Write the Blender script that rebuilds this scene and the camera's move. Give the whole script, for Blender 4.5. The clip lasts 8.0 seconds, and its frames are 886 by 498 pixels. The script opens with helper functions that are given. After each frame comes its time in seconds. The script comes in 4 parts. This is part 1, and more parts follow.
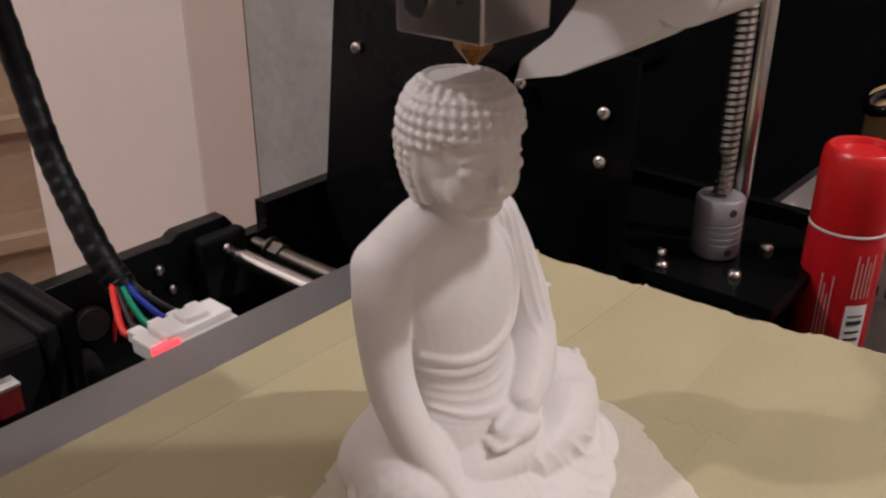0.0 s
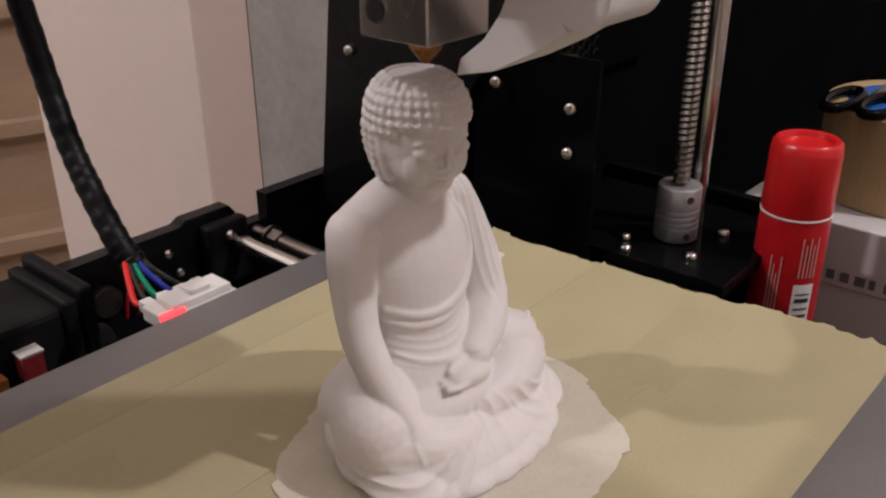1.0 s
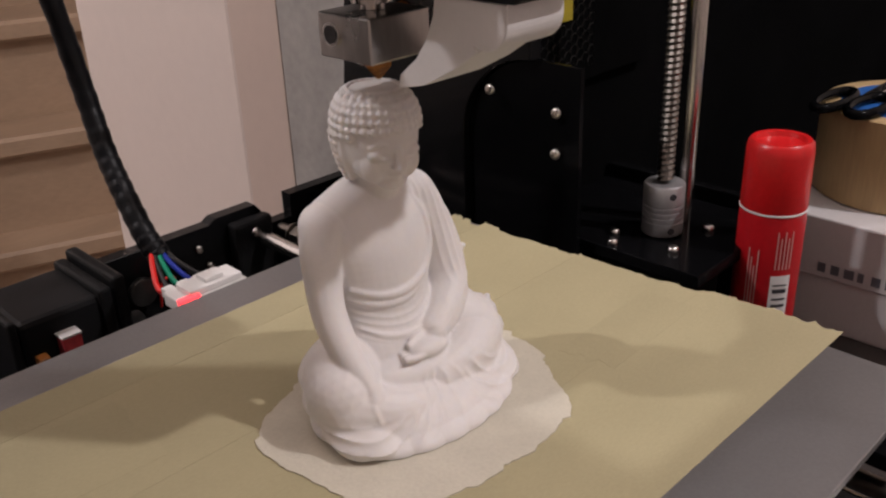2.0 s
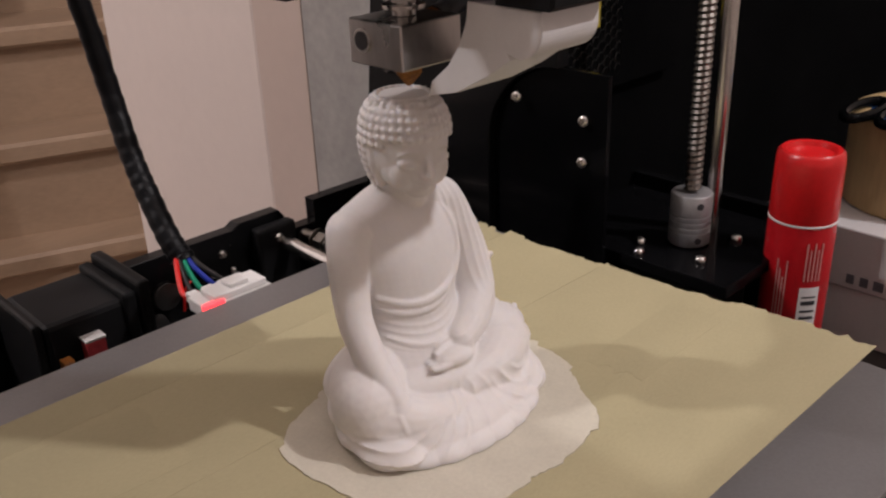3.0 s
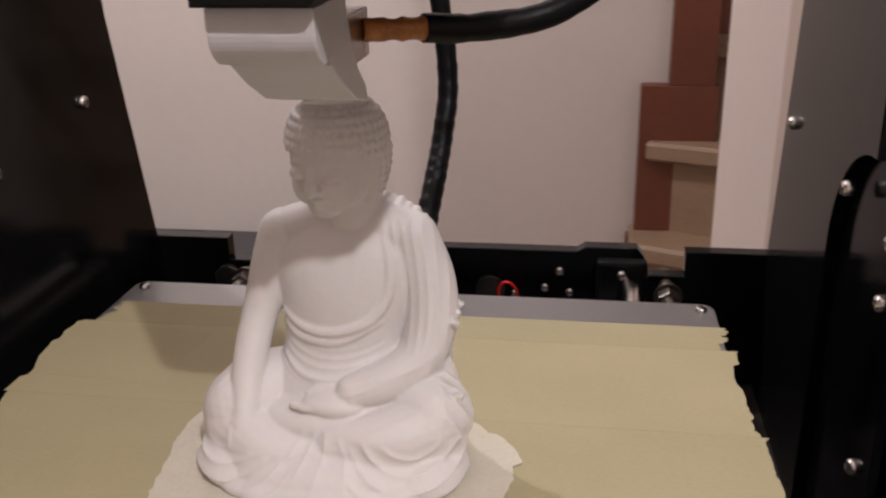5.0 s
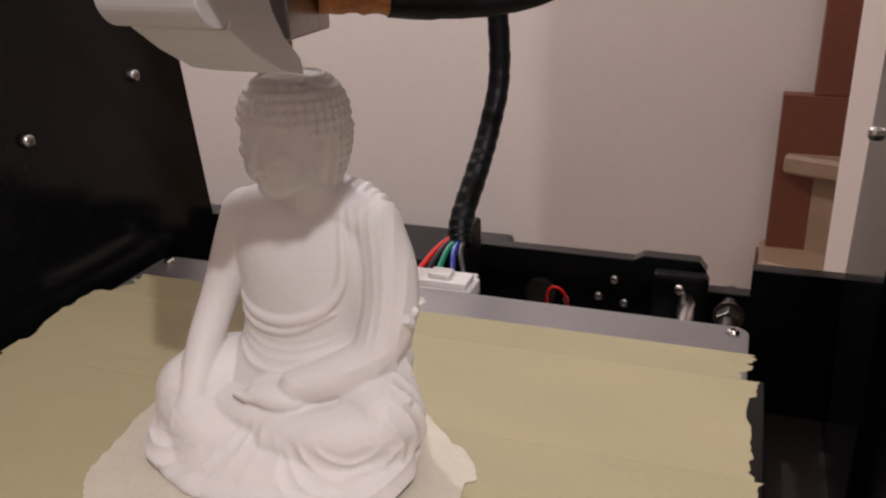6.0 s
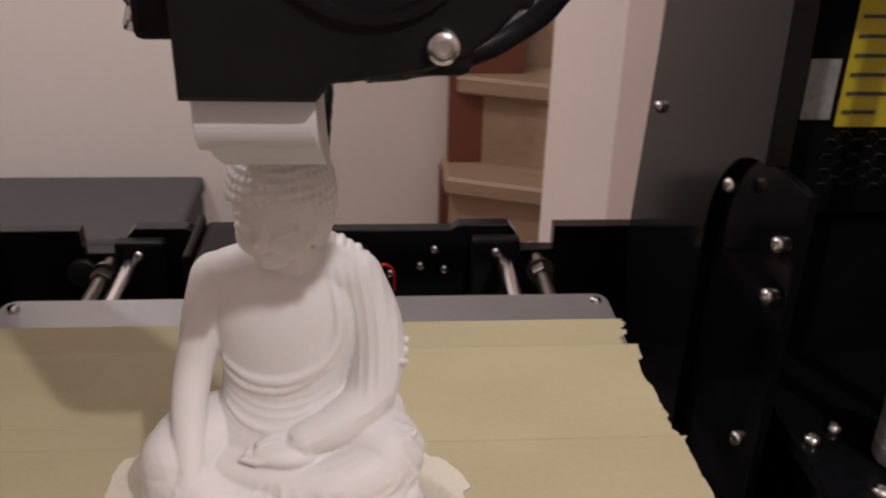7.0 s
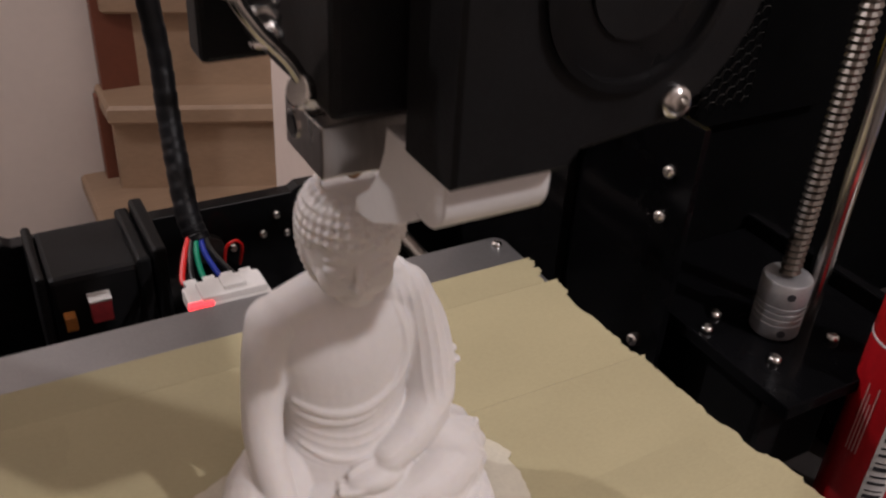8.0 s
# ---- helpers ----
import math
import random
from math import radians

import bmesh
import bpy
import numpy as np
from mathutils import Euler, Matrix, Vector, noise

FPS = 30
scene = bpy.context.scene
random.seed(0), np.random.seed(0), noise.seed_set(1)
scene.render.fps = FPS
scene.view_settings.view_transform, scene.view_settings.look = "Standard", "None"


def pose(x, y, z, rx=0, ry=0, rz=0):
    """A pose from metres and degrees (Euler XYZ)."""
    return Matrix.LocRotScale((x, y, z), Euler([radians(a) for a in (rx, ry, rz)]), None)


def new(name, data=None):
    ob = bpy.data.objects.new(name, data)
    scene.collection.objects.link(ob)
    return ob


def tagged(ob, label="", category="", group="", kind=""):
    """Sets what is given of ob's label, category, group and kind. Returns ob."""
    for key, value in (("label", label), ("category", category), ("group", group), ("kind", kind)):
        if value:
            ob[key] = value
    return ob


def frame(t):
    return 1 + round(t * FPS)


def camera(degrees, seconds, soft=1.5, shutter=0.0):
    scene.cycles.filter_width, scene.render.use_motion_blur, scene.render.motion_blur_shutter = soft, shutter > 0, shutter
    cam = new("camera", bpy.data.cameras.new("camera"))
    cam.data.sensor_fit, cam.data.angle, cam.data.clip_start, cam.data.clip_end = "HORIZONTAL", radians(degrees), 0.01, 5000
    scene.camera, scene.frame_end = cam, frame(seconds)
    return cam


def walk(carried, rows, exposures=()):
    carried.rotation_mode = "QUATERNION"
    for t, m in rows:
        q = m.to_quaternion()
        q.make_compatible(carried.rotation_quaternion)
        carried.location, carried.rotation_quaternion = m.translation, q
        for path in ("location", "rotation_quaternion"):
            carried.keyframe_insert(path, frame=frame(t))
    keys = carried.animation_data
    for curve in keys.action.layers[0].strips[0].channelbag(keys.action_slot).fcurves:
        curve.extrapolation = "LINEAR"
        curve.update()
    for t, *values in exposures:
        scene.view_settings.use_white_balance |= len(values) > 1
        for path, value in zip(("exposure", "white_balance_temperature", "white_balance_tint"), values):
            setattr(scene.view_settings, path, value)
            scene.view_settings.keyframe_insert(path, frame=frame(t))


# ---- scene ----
cam = camera(51.87, 8.0, soft=2.2, shutter=0.3)
# seconds, x, y, z, and the Euler angles of the camera
PATH = [
    (0, -0.1326, -0.097, 0.14, 64.46, -0.09, -49.75),
    (0.5, -0.1354, -0.1157, 0.1393, 64.44, 0.03, -49.34),
    (1, -0.1507, -0.1282, 0.1475, 64.65, 0.23, -49.13),
    (1.5, -0.1505, -0.1578, 0.1517, 64.92, 1.31, -47.06),
    (1.7, -0.1519, -0.173, 0.1557, 64.94, 2.12, -45.89),
    (2.8, -0.1568, -0.166, 0.1592, 64.93, 2.04, -44.91),
    (3, -0.1547, -0.168, 0.1576, 65.32, 2.02, -44.13),
    (3.5, -0.133, -0.1611, 0.1503, 65.2, 0.8, -36.92),
    (4, -0.0795, -0.2003, 0.1461, 66.16, -0.07, -23.31),
    (4.2, -0.05, -0.2092, 0.1416, 66.54, 1.19, -15.42),
    (4.5, -0.0082, -0.2115, 0.1394, 66.98, 1.68, -5.0),
    (4.7, 0.0248, -0.2088, 0.1427, 67.96, 1.56, 1.0),
    (5.8, 0.0994, -0.1694, 0.1298, 69.16, 1.25, 18.97),
    (6, 0.1012, -0.1721, 0.1322, 68.61, 0.72, 18.52),
    (6.5, 0.0874, -0.1941, 0.1425, 67.78, -1.06, 11.14),
    (7, 0.0255, -0.1851, 0.1662, 63.54, -1.23, -3.76),
    (7.2, 0.003, -0.1899, 0.1648, 63.31, -1.62, -9.51),
    (7.5, -0.0426, -0.1763, 0.1633, 61.7, -2.34, -19.91),
    (7.7, -0.0549, -0.1643, 0.1677, 60.26, -3.54, -24.59),
    (8, -0.0683, -0.1502, 0.1891, 57.8, -3.03, -28.42),
]
EXPOSURES = [(0.0, 0.1), (4.5, 0.16), (6.5, 0.10), (7.5, 0.06), (8.0, -0.06)]
walk(cam, [(t, pose(x, y, z, rx, ry, rz)) for t, x, y, z, rx, ry, rz in PATH], EXPOSURES)

# ---- world and lamps ----
world = bpy.data.worlds.new("world")
scene.world = world
world.use_nodes = True
world.node_tree.nodes["Background"].inputs[0].default_value = (1.0, 0.94, 0.90, 1)
world.node_tree.nodes["Background"].inputs[1].default_value = 0.12


def lamp(name, place, watts, radius, colour):
    data = bpy.data.lights.new(name, "POINT")
    data.energy, data.shadow_soft_size, data.color = watts, radius, colour
    ob = new(name, data)
    ob.location = place
    return ob


lamp("ceiling_lamp_front", (0.56, -0.83, 1.22), 37, 0.02, (1.0, 0.935, 0.965))
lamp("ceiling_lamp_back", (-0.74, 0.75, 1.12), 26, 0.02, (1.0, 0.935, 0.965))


# ---- materials ----
def mat(name, colour, rough=0.5, metal=0.0, vary=0.12, scale=40.0, fine=400.0, bump=0.05, coat=0.0, stretch=(1, 1, 1), spec=0.5, emit=0.0, trans=0.0, subsurf=0.0, island=0.0, rvary=0.1):
    m = bpy.data.materials.new(name)
    m.use_nodes = True
    nt = m.node_tree
    b = nt.nodes["Principled BSDF"]
    b.inputs["Metallic"].default_value = metal
    b.inputs["Specular IOR Level"].default_value = spec
    b.inputs["Coat Weight"].default_value = coat
    b.inputs["Coat Roughness"].default_value = 0.06
    b.inputs["Transmission Weight"].default_value = trans
    if subsurf:
        b.inputs["Subsurface Weight"].default_value = subsurf
        b.inputs["Subsurface Radius"].default_value = (1.0, 0.8, 0.6)
        b.inputs["Subsurface Scale"].default_value = 0.003
    if emit:
        b.inputs["Emission Color"].default_value = (*colour, 1)
        b.inputs["Emission Strength"].default_value = emit
    co = nt.nodes.new("ShaderNodeTexCoord")
    mp = nt.nodes.new("ShaderNodeMapping")
    mp.inputs["Scale"].default_value = stretch
    nt.links.new(co.outputs["Object"], mp.inputs[0])
    n1 = nt.nodes.new("ShaderNodeTexNoise")
    n1.inputs["Scale"].default_value, n1.inputs["Detail"].default_value = scale, 5
    n2 = nt.nodes.new("ShaderNodeTexNoise")
    n2.inputs["Scale"].default_value, n2.inputs["Detail"].default_value = fine, 3
    for n in (n1, n2):
        nt.links.new(mp.outputs[0], n.inputs[0])
    mix = nt.nodes.new("ShaderNodeMix")
    mix.data_type = "FLOAT"
    mix.inputs[0].default_value = 0.4
    nt.links.new(n1.outputs[0], mix.inputs[2])
    nt.links.new(n2.outputs[0], mix.inputs[3])
    ramp = nt.nodes.new("ShaderNodeValToRGB")
    lo = [max(0.0, c * (1 - vary)) for c in colour]
    hi = [min(1.0, c * (1 + vary)) for c in colour]
    ramp.color_ramp.elements[0].position, ramp.color_ramp.elements[1].position = 0.32, 0.68
    ramp.color_ramp.elements[0].color, ramp.color_ramp.elements[1].color = (*lo, 1), (*hi, 1)
    nt.links.new(mix.outputs[0], ramp.inputs[0])
    last = ramp.outputs[0]
    if island:
        info = nt.nodes.new("ShaderNodeObjectInfo")
        rng = nt.nodes.new("ShaderNodeMapRange")
        rng.inputs[3].default_value, rng.inputs[4].default_value = 1 - island, 1 + island
        nt.links.new(info.outputs["Random"], rng.inputs[0])
        hs = nt.nodes.new("ShaderNodeHueSaturation")
        nt.links.new(rng.outputs[0], hs.inputs["Value"])
        nt.links.new(last, hs.inputs["Color"])
        last = hs.outputs[0]
    nt.links.new(last, b.inputs["Base Color"])
    rr = nt.nodes.new("ShaderNodeMapRange")
    rr.inputs[3].default_value, rr.inputs[4].default_value = max(0.02, rough * (1 - rvary)), min(1.0, rough * (1 + rvary))
    nt.links.new(n1.outputs[0], rr.inputs[0])
    nt.links.new(rr.outputs[0], b.inputs["Roughness"])
    if bump:
        bp = nt.nodes.new("ShaderNodeBump")
        bp.inputs["Strength"].default_value = bump
        bp.inputs["Distance"].default_value = 0.002
        nt.links.new(mix.outputs[0], bp.inputs["Height"])
        nt.links.new(bp.outputs[0], b.inputs["Normal"])
    return m


ACRYLIC = mat("black_acrylic", (0.006, 0.006, 0.0065), 0.13, vary=0.3, scale=12, fine=150, bump=0.006, spec=0.15, rvary=0.5)
BLACK = mat("black_plastic", (0.010, 0.010, 0.0105), 0.45, vary=0.25, scale=60, fine=900, bump=0.05, spec=0.11)
SHELF = mat("black_shelf_acrylic", (0.0035, 0.0035, 0.004), 0.14, vary=0.3, scale=14, fine=200, bump=0.006, spec=0.05, rvary=0.5)
DULL = mat("dull_black_panel", (0.004, 0.004, 0.0042), 0.8, vary=0.3, scale=20, fine=300, bump=0.02, spec=0.0)
MESHGREY = mat("dark_vent_metal", (0.075, 0.073, 0.07), 0.4, metal=0.8, vary=0.2, scale=80, fine=600, bump=0.02)
RUBBER = mat("black_sleeve", (0.006, 0.006, 0.007), 0.38, vary=0.3, scale=120, fine=1500, bump=0.2, spec=0.16)
TAPE = mat("masking_tape", (0.405, 0.357, 0.212), 0.62, vary=0.07, scale=35, fine=1200, bump=0.10, stretch=(0.5, 1, 1), island=0.035)
TAPE2 = mat("masking_tape_roll", (0.48, 0.34, 0.17), 0.6, vary=0.14, scale=30, fine=700, bump=0.1, stretch=(1, 1, 0.12))
ALU = mat("bed_aluminium", (0.30, 0.30, 0.305), 0.38, metal=0.85, vary=0.08, scale=25, fine=900, bump=0.03)
STEEL = mat("polished_steel", (0.62, 0.60, 0.58), 0.22, metal=1.0, vary=0.1, scale=60, fine=600, bump=0.02)
LEAD = mat("darker_steel", (0.19, 0.17, 0.15), 0.36, metal=1.0, vary=0.15, scale=120, fine=700, bump=0.02)
BLOCK = mat("machined_steel", (0.50, 0.48, 0.46), 0.28, metal=1.0, vary=0.15, scale=80, fine=700, bump=0.03, stretch=(1, 1, 0.2))
COUPLER = mat("anodised_aluminium", (0.42, 0.42, 0.43), 0.42, metal=0.7, vary=0.1, scale=120, fine=900, bump=0.04)
BRASS = mat("stained_brass", (0.42, 0.20, 0.06), 0.35, metal=0.9, vary=0.5, scale=250, fine=900, bump=0.2)
KAPTON = mat("orange_insulation", (0.45, 0.17, 0.04), 0.4, vary=0.35, scale=150, fine=800, bump=0.3)
DUCT = mat("white_printed_plastic", (0.74, 0.72, 0.71), 0.45, vary=0.03, scale=40, fine=700, bump=0.04)
PLA = mat("white_print", (0.73, 0.70, 0.685), 0.55, vary=0.03, scale=60, fine=500, bump=0.05, subsurf=0.25)
BRIM = mat("white_brim", (0.60, 0.56, 0.46), 0.4, vary=0.08, scale=70, fine=900, bump=0.15)
RED = mat("red_plastic", (0.58, 0.012, 0.014), 0.3, vary=0.1, scale=50, fine=500, bump=0.02)
REDCAN = mat("red_lacquer", (0.50, 0.010, 0.016), 0.3, vary=0.12, scale=40, fine=500, bump=0.01)
PINKBAR = mat("pale_print", (0.62, 0.30, 0.28), 0.5, vary=0.05, bump=0)
WHITE = mat("white_nylon", (0.74, 0.72, 0.70), 0.4, vary=0.05, scale=100, fine=900, bump=0.03)
WHITEBAR = mat("white_print_label", (0.75, 0.73, 0.72), 0.5, vary=0.03, bump=0)
DARKFILL = mat("dark_ink_and_holes", (0.03, 0.03, 0.035), 0.6, vary=0.1, bump=0)
CARD = mat("white_card", (0.62, 0.60, 0.60), 0.45, vary=0.05, scale=30, fine=500, bump=0.02)
GREYINK = mat("grey_ink", (0.14, 0.14, 0.16), 0.5, vary=0.1, bump=0)
YELLOW = mat("yellow_sticker", (0.36, 0.29, 0.012), 0.35, vary=0.08, bump=0.01)
GREYSHEEN = mat("grey_reflection", (0.20, 0.20, 0.19), 0.25, vary=0.2, scale=200, bump=0)
BLUE = mat("blue_plastic", (0.02, 0.12, 0.42), 0.4, vary=0.1, bump=0.02)
WIRES = {c: mat(c + "_wire", v, 0.4, vary=0.1, bump=0) for c, v in {"red": (0.65, 0.015, 0.012), "green": (0.0, 0.22, 0.12), "blue": (0.012, 0.03, 0.30), "black": (0.01, 0.01, 0.01)}.items()}
LED = mat("red_led", (1.0, 0.04, 0.05), 0.3, emit=2.5, bump=0)
JST = mat("red_connector", (0.55, 0.06, 0.07), 0.4, vary=0.2, scale=300, bump=0)
PLASTER = mat("white_wall_paint", (0.74, 0.68, 0.64), 0.8, vary=0.03, scale=3, fine=60, bump=0.04)
PLASTER2 = mat("cream_wall_paint", (0.72, 0.63, 0.58), 0.8, vary=0.03, scale=4, fine=80, bump=0.04)
FARWALL = mat("unseen_wall_beige", (0.62, 0.55, 0.50), 0.8, vary=0.05, scale=4, fine=80, bump=0.04)
JAMB = mat("beige_trim_paint", (0.60, 0.49, 0.43), 0.7, vary=0.04, scale=6, fine=90, bump=0.03)
CONCRETE = mat("grey_rough_plaster", (0.37, 0.355, 0.335), 0.75, vary=0.16, scale=30, fine=180, bump=0.35)
WOOD = mat("oak_steps", (0.345, 0.24, 0.16), 0.5, vary=0.13, scale=6, fine=60, bump=0.04, stretch=(0.35, 3, 3))
STRINGER = mat("brown_stringer_paint", (0.17, 0.055, 0.032), 0.45, vary=0.12, scale=8, fine=90, bump=0.03)
TABLE = mat("dark_table_top", (0.035, 0.030, 0.028), 0.4, vary=0.2, scale=10, fine=150, bump=0.03, stretch=(0.4, 2, 1))
GREYBOX = mat("grey_fabric", (0.085, 0.082, 0.085), 0.85, vary=0.1, scale=30, fine=300, bump=0.2)
CARPET = mat("floor_boards", (0.36, 0.29, 0.24), 0.6, vary=0.15, scale=4, fine=60, bump=0.05)


# ---- mesh helpers ----
def part(name, bm, material, parent=None, label="", smooth=False):
    me = bpy.data.meshes.new(name)
    bmesh.ops.recalc_face_normals(bm, faces=bm.faces)
    bm.to_mesh(me)
    bm.free()
    me.materials.append(material)
    if smooth:
        for p in me.polygons:
            p.use_smooth = True
        me.set_sharp_from_angle(angle=radians(38))
    ob = new(name, me)
    if parent:
        ob.parent = parent
    if label:
        ob["label"] = label
    return ob


def thing(name, label, category, place=(0, 0, 0), group="", kind=""):
    ob = new(name)
    ob.location = place
    return tagged(ob, label, category, group, kind)


def box(lo, hi, bevel=0.0, bm=None, segments=2):
    bm = bm or bmesh.new()
    c = [(a + b) / 2 for a, b in zip(lo, hi)]
    s = [b - a for a, b in zip(lo, hi)]
    r = bmesh.ops.create_cube(bm, size=1.0, matrix=Matrix.LocRotScale(c, None, s))
    if bevel:
        edges = {e for v in r["verts"] for e in v.link_edges}
        bmesh.ops.bevel(bm, geom=list(edges), offset=bevel, segments=segments, affect="EDGES", profile=0.5)
    return bm


def rod(a, b, r, r2=None, n=20, bm=None, bevel=0.0):
    bm = bm or bmesh.new()
    a, b = Vector(a), Vector(b)
    q = (b - a).to_track_quat("Z", "Y").to_matrix().to_4x4()
    m = Matrix.Translation((a + b) / 2) @ q
    made = bmesh.ops.create_cone(bm, cap_ends=True, segments=n, radius1=r, radius2=r if r2 is None else r2, depth=(b - a).length, matrix=m)
    if bevel:
        edges = [e for e in {e for v in made["verts"] for e in v.link_edges} if any(len(f.verts) > 4 for f in e.link_faces)]
        bmesh.ops.bevel(bm, geom=edges, offset=bevel, segments=2, affect="EDGES", profile=0.5)
    return bm


def lathe(profile, centre=(0, 0, 0), n=40, bm=None):
    """A turned body from (radius, height) pairs."""
    bm = bm or bmesh.new()
    rings = []
    for r, z in profile:
        rings.append([bm.verts.new((centre[0] + r * math.cos(2 * math.pi * i / n), centre[1] + r * math.sin(2 * math.pi * i / n), centre[2] + z)) for i in range(n)])
    for p, q in zip(rings, rings[1:]):
        for i in range(n):
            bm.faces.new((p[i], p[(i + 1) % n], q[(i + 1) % n], q[i]))
    bm.faces.new(rings[0][::-1])
    bm.faces.new(rings[-1])
    return bm


def prism(outline, depth, axis, at, bevel=0.0, bm=None):
    """A plate: an outline in the two other axes, from at to at + depth along axis."""
    bm = bm or bmesh.new()

    def put(p, w):
        q = [p[0], p[1]]
        q.insert(axis, w)
        return bm.verts.new(q)
    lo = [put(p, at) for p in outline]
    hi = [put(p, at + depth) for p in outline]
    n = len(outline)
    faces = [bm.faces.new(lo), bm.faces.new(hi)]
    for i in range(n):
        faces.append(bm.faces.new((lo[i], lo[(i + 1) % n], hi[(i + 1) % n], hi[i])))
    bmesh.ops.recalc_face_normals(bm, faces=bm.faces)
    if bevel:
        edges = [e for e in bm.edges if len({v for v in e.verts} & set(lo)) == 2 or len({v for v in e.verts} & set(hi)) == 2]
        bmesh.ops.bevel(bm, geom=edges, offset=bevel, segments=1, affect="EDGES")
    return bm


def arc(cx, cy, r, a0, a1, n=10):
    return [(cx + r * math.cos(radians(a0 + (a1 - a0) * i / n)), cy + r * math.sin(radians(a0 + (a1 - a0) * i / n))) for i in range(n + 1)]


def smooth_path(points, steps=8):
    pts = [Vector(p) for p in points]
    pts = [2 * pts[0] - pts[1]] + pts + [2 * pts[-1] - pts[-2]]
    out = []
    for i in range(1, len(pts) - 2):
        a, b, c, d = pts[i - 1:i + 3]
        for k in range(steps):
            t = k / steps
            out.append(0.5 * (2 * b + (c - a) * t + (2 * a - 5 * b + 4 * c - d) * t * t + (3 * b - a - 3 * c + d) * t ** 3))
    out.append(pts[-2])
    return out


def tube(points, radius, n=12, bm=None, lumps=0.0, seed=0):
    """A hose along a path; radius is a number or a function of 0..1."""
    bm = bm or bmesh.new()
    rnd = random.Random(seed)
    rings, up = [], Vector((0.3, 0.2, 1)).normalized()
    for i, p in enumerate(points):
        d = (points[min(i + 1, len(points) - 1)] - points[max(i - 1, 0)]).normalized()
        u = up - d * up.dot(d)
        if u.length < 1e-4:
            u = Vector((1, 0, 0)) - d * d.x
        u.normalize()
        up, v = u, d.cross(u)
        r = radius(i / (len(points) - 1)) if callable(radius) else radius
        r *= 1 + lumps * (rnd.random() - 0.5)
        rings.append([bm.verts.new(p + r * (math.cos(2 * math.pi * k / n) * u + math.sin(2 * math.pi * k / n) * v)) for k in range(n)])
    for a, b in zip(rings, rings[1:]):
        for k in range(n):
            bm.faces.new((a[k], a[(k + 1) % n], b[(k + 1) % n], b[k]))
    bm.faces.new(rings[0][::-1])
    bm.faces.new(rings[-1])
    return bm


SCREW_MESH = {}


def screw(place, axis, r, parent, name="screw", label="bright steel socket screw"):
    """A round-headed screw with a hexagon socket; axis is the way it faces."""
    key = round(r, 5)
    if key not in SCREW_MESH:
        bm = lathe([(r * 0.98, -r * 0.3), (r, 0), (r * 0.98, r * 0.45), (r * 0.82, r * 0.8), (r * 0.52, r * 0.95), (r * 0.48, r * 0.95), (r * 0.44, r * 0.4), (r * 0.1, r * 0.38)], n=18)
        me = bpy.data.meshes.new("screw")
        bmesh.ops.recalc_face_normals(bm, faces=bm.faces)
        bm.to_mesh(me)
        bm.free()
        me.materials.append(STEEL)
        for p in me.polygons:
            p.use_smooth = True
        me.set_sharp_from_angle(angle=radians(40))
        SCREW_MESH[key] = me
    ob = new(name, SCREW_MESH[key])
    ob.parent = parent
    ob.matrix_basis = Matrix.Translation(place) @ Vector(axis).to_track_quat("Z", "Y").to_matrix().to_4x4()
    if label:
        ob["label"] = label
    return ob


# ---- room ----
FLOOR_Z, CEIL_Z, TABLE_Z = -0.86, 1.70, -0.092
tagged(part("floor", box((-2.3, -2.5, FLOOR_Z - 0.1), (1.9, 3.2, FLOOR_Z)), CARPET), "brown wooden floor of the room", "floor", kind="structure")
tagged(part("ceiling", box((-2.3, -2.5, CEIL_Z), (1.9, 3.2, CEIL_Z + 0.1)), PLASTER), "white painted ceiling", "ceiling", kind="structure")
# Unseen walls added to close the room; their beige holds bounce light down.
tagged(part("wall_west", box((-2.4, -2.5, FLOOR_Z), (-2.3, 3.2, CEIL_Z)), FARWALL), "unseen plain beige wall added to close the room", "wall", kind="structure")
tagged(part("wall_east", box((1.9, -2.5, FLOOR_Z), (2.0, 3.2, CEIL_Z)), FARWALL), "unseen plain beige wall added to close the room", "wall", kind="structure")
tagged(part("wall_south", box((-2.3, -2.6, FLOOR_Z), (1.9, -2.5, CEIL_Z)), FARWALL), "unseen plain beige wall added to close the room", "wall", kind="structure")
tagged(part("wall_north", box((-2.3, 1.545, FLOOR_Z), (0.235, 1.645, CEIL_Z)), PLASTER), "white painted wall beside the stairs", "wall", kind="structure")
tagged(part("wall_stairwell", box((0.235, 2.9, FLOOR_Z), (1.9, 3.0, CEIL_Z)), PLASTER2), "cream wall at the back of the stairwell", "wall", kind="structure")
# wall that ends beside the printer
tagged(part("wall_pier", box((0.175, 0.356, FLOOR_Z), (0.42, 0.587, CEIL_Z), 0.003), PLASTER2), "cream painted wall end behind the printer", "wall", kind="structure")
tagged(part("trim", prism([(0.1752, 0.3560), (0.182, 0.312), (0.42, 0.312), (0.42, 0.3560)], CEIL_Z - FLOOR_Z, 2, FLOOR_Z), JAMB), "beige painted trim on the wall edge", "trim", kind="structure")
tagged(part("wall_rough", prism([(0.1825, 0.3115), (0.190, 0.222), (0.42, 0.222), (0.42, 0.3115)], CEIL_Z - FLOOR_Z, 2, FLOOR_Z), CONCRETE), "rough grey plastered wall strip", "wall", kind="structure")

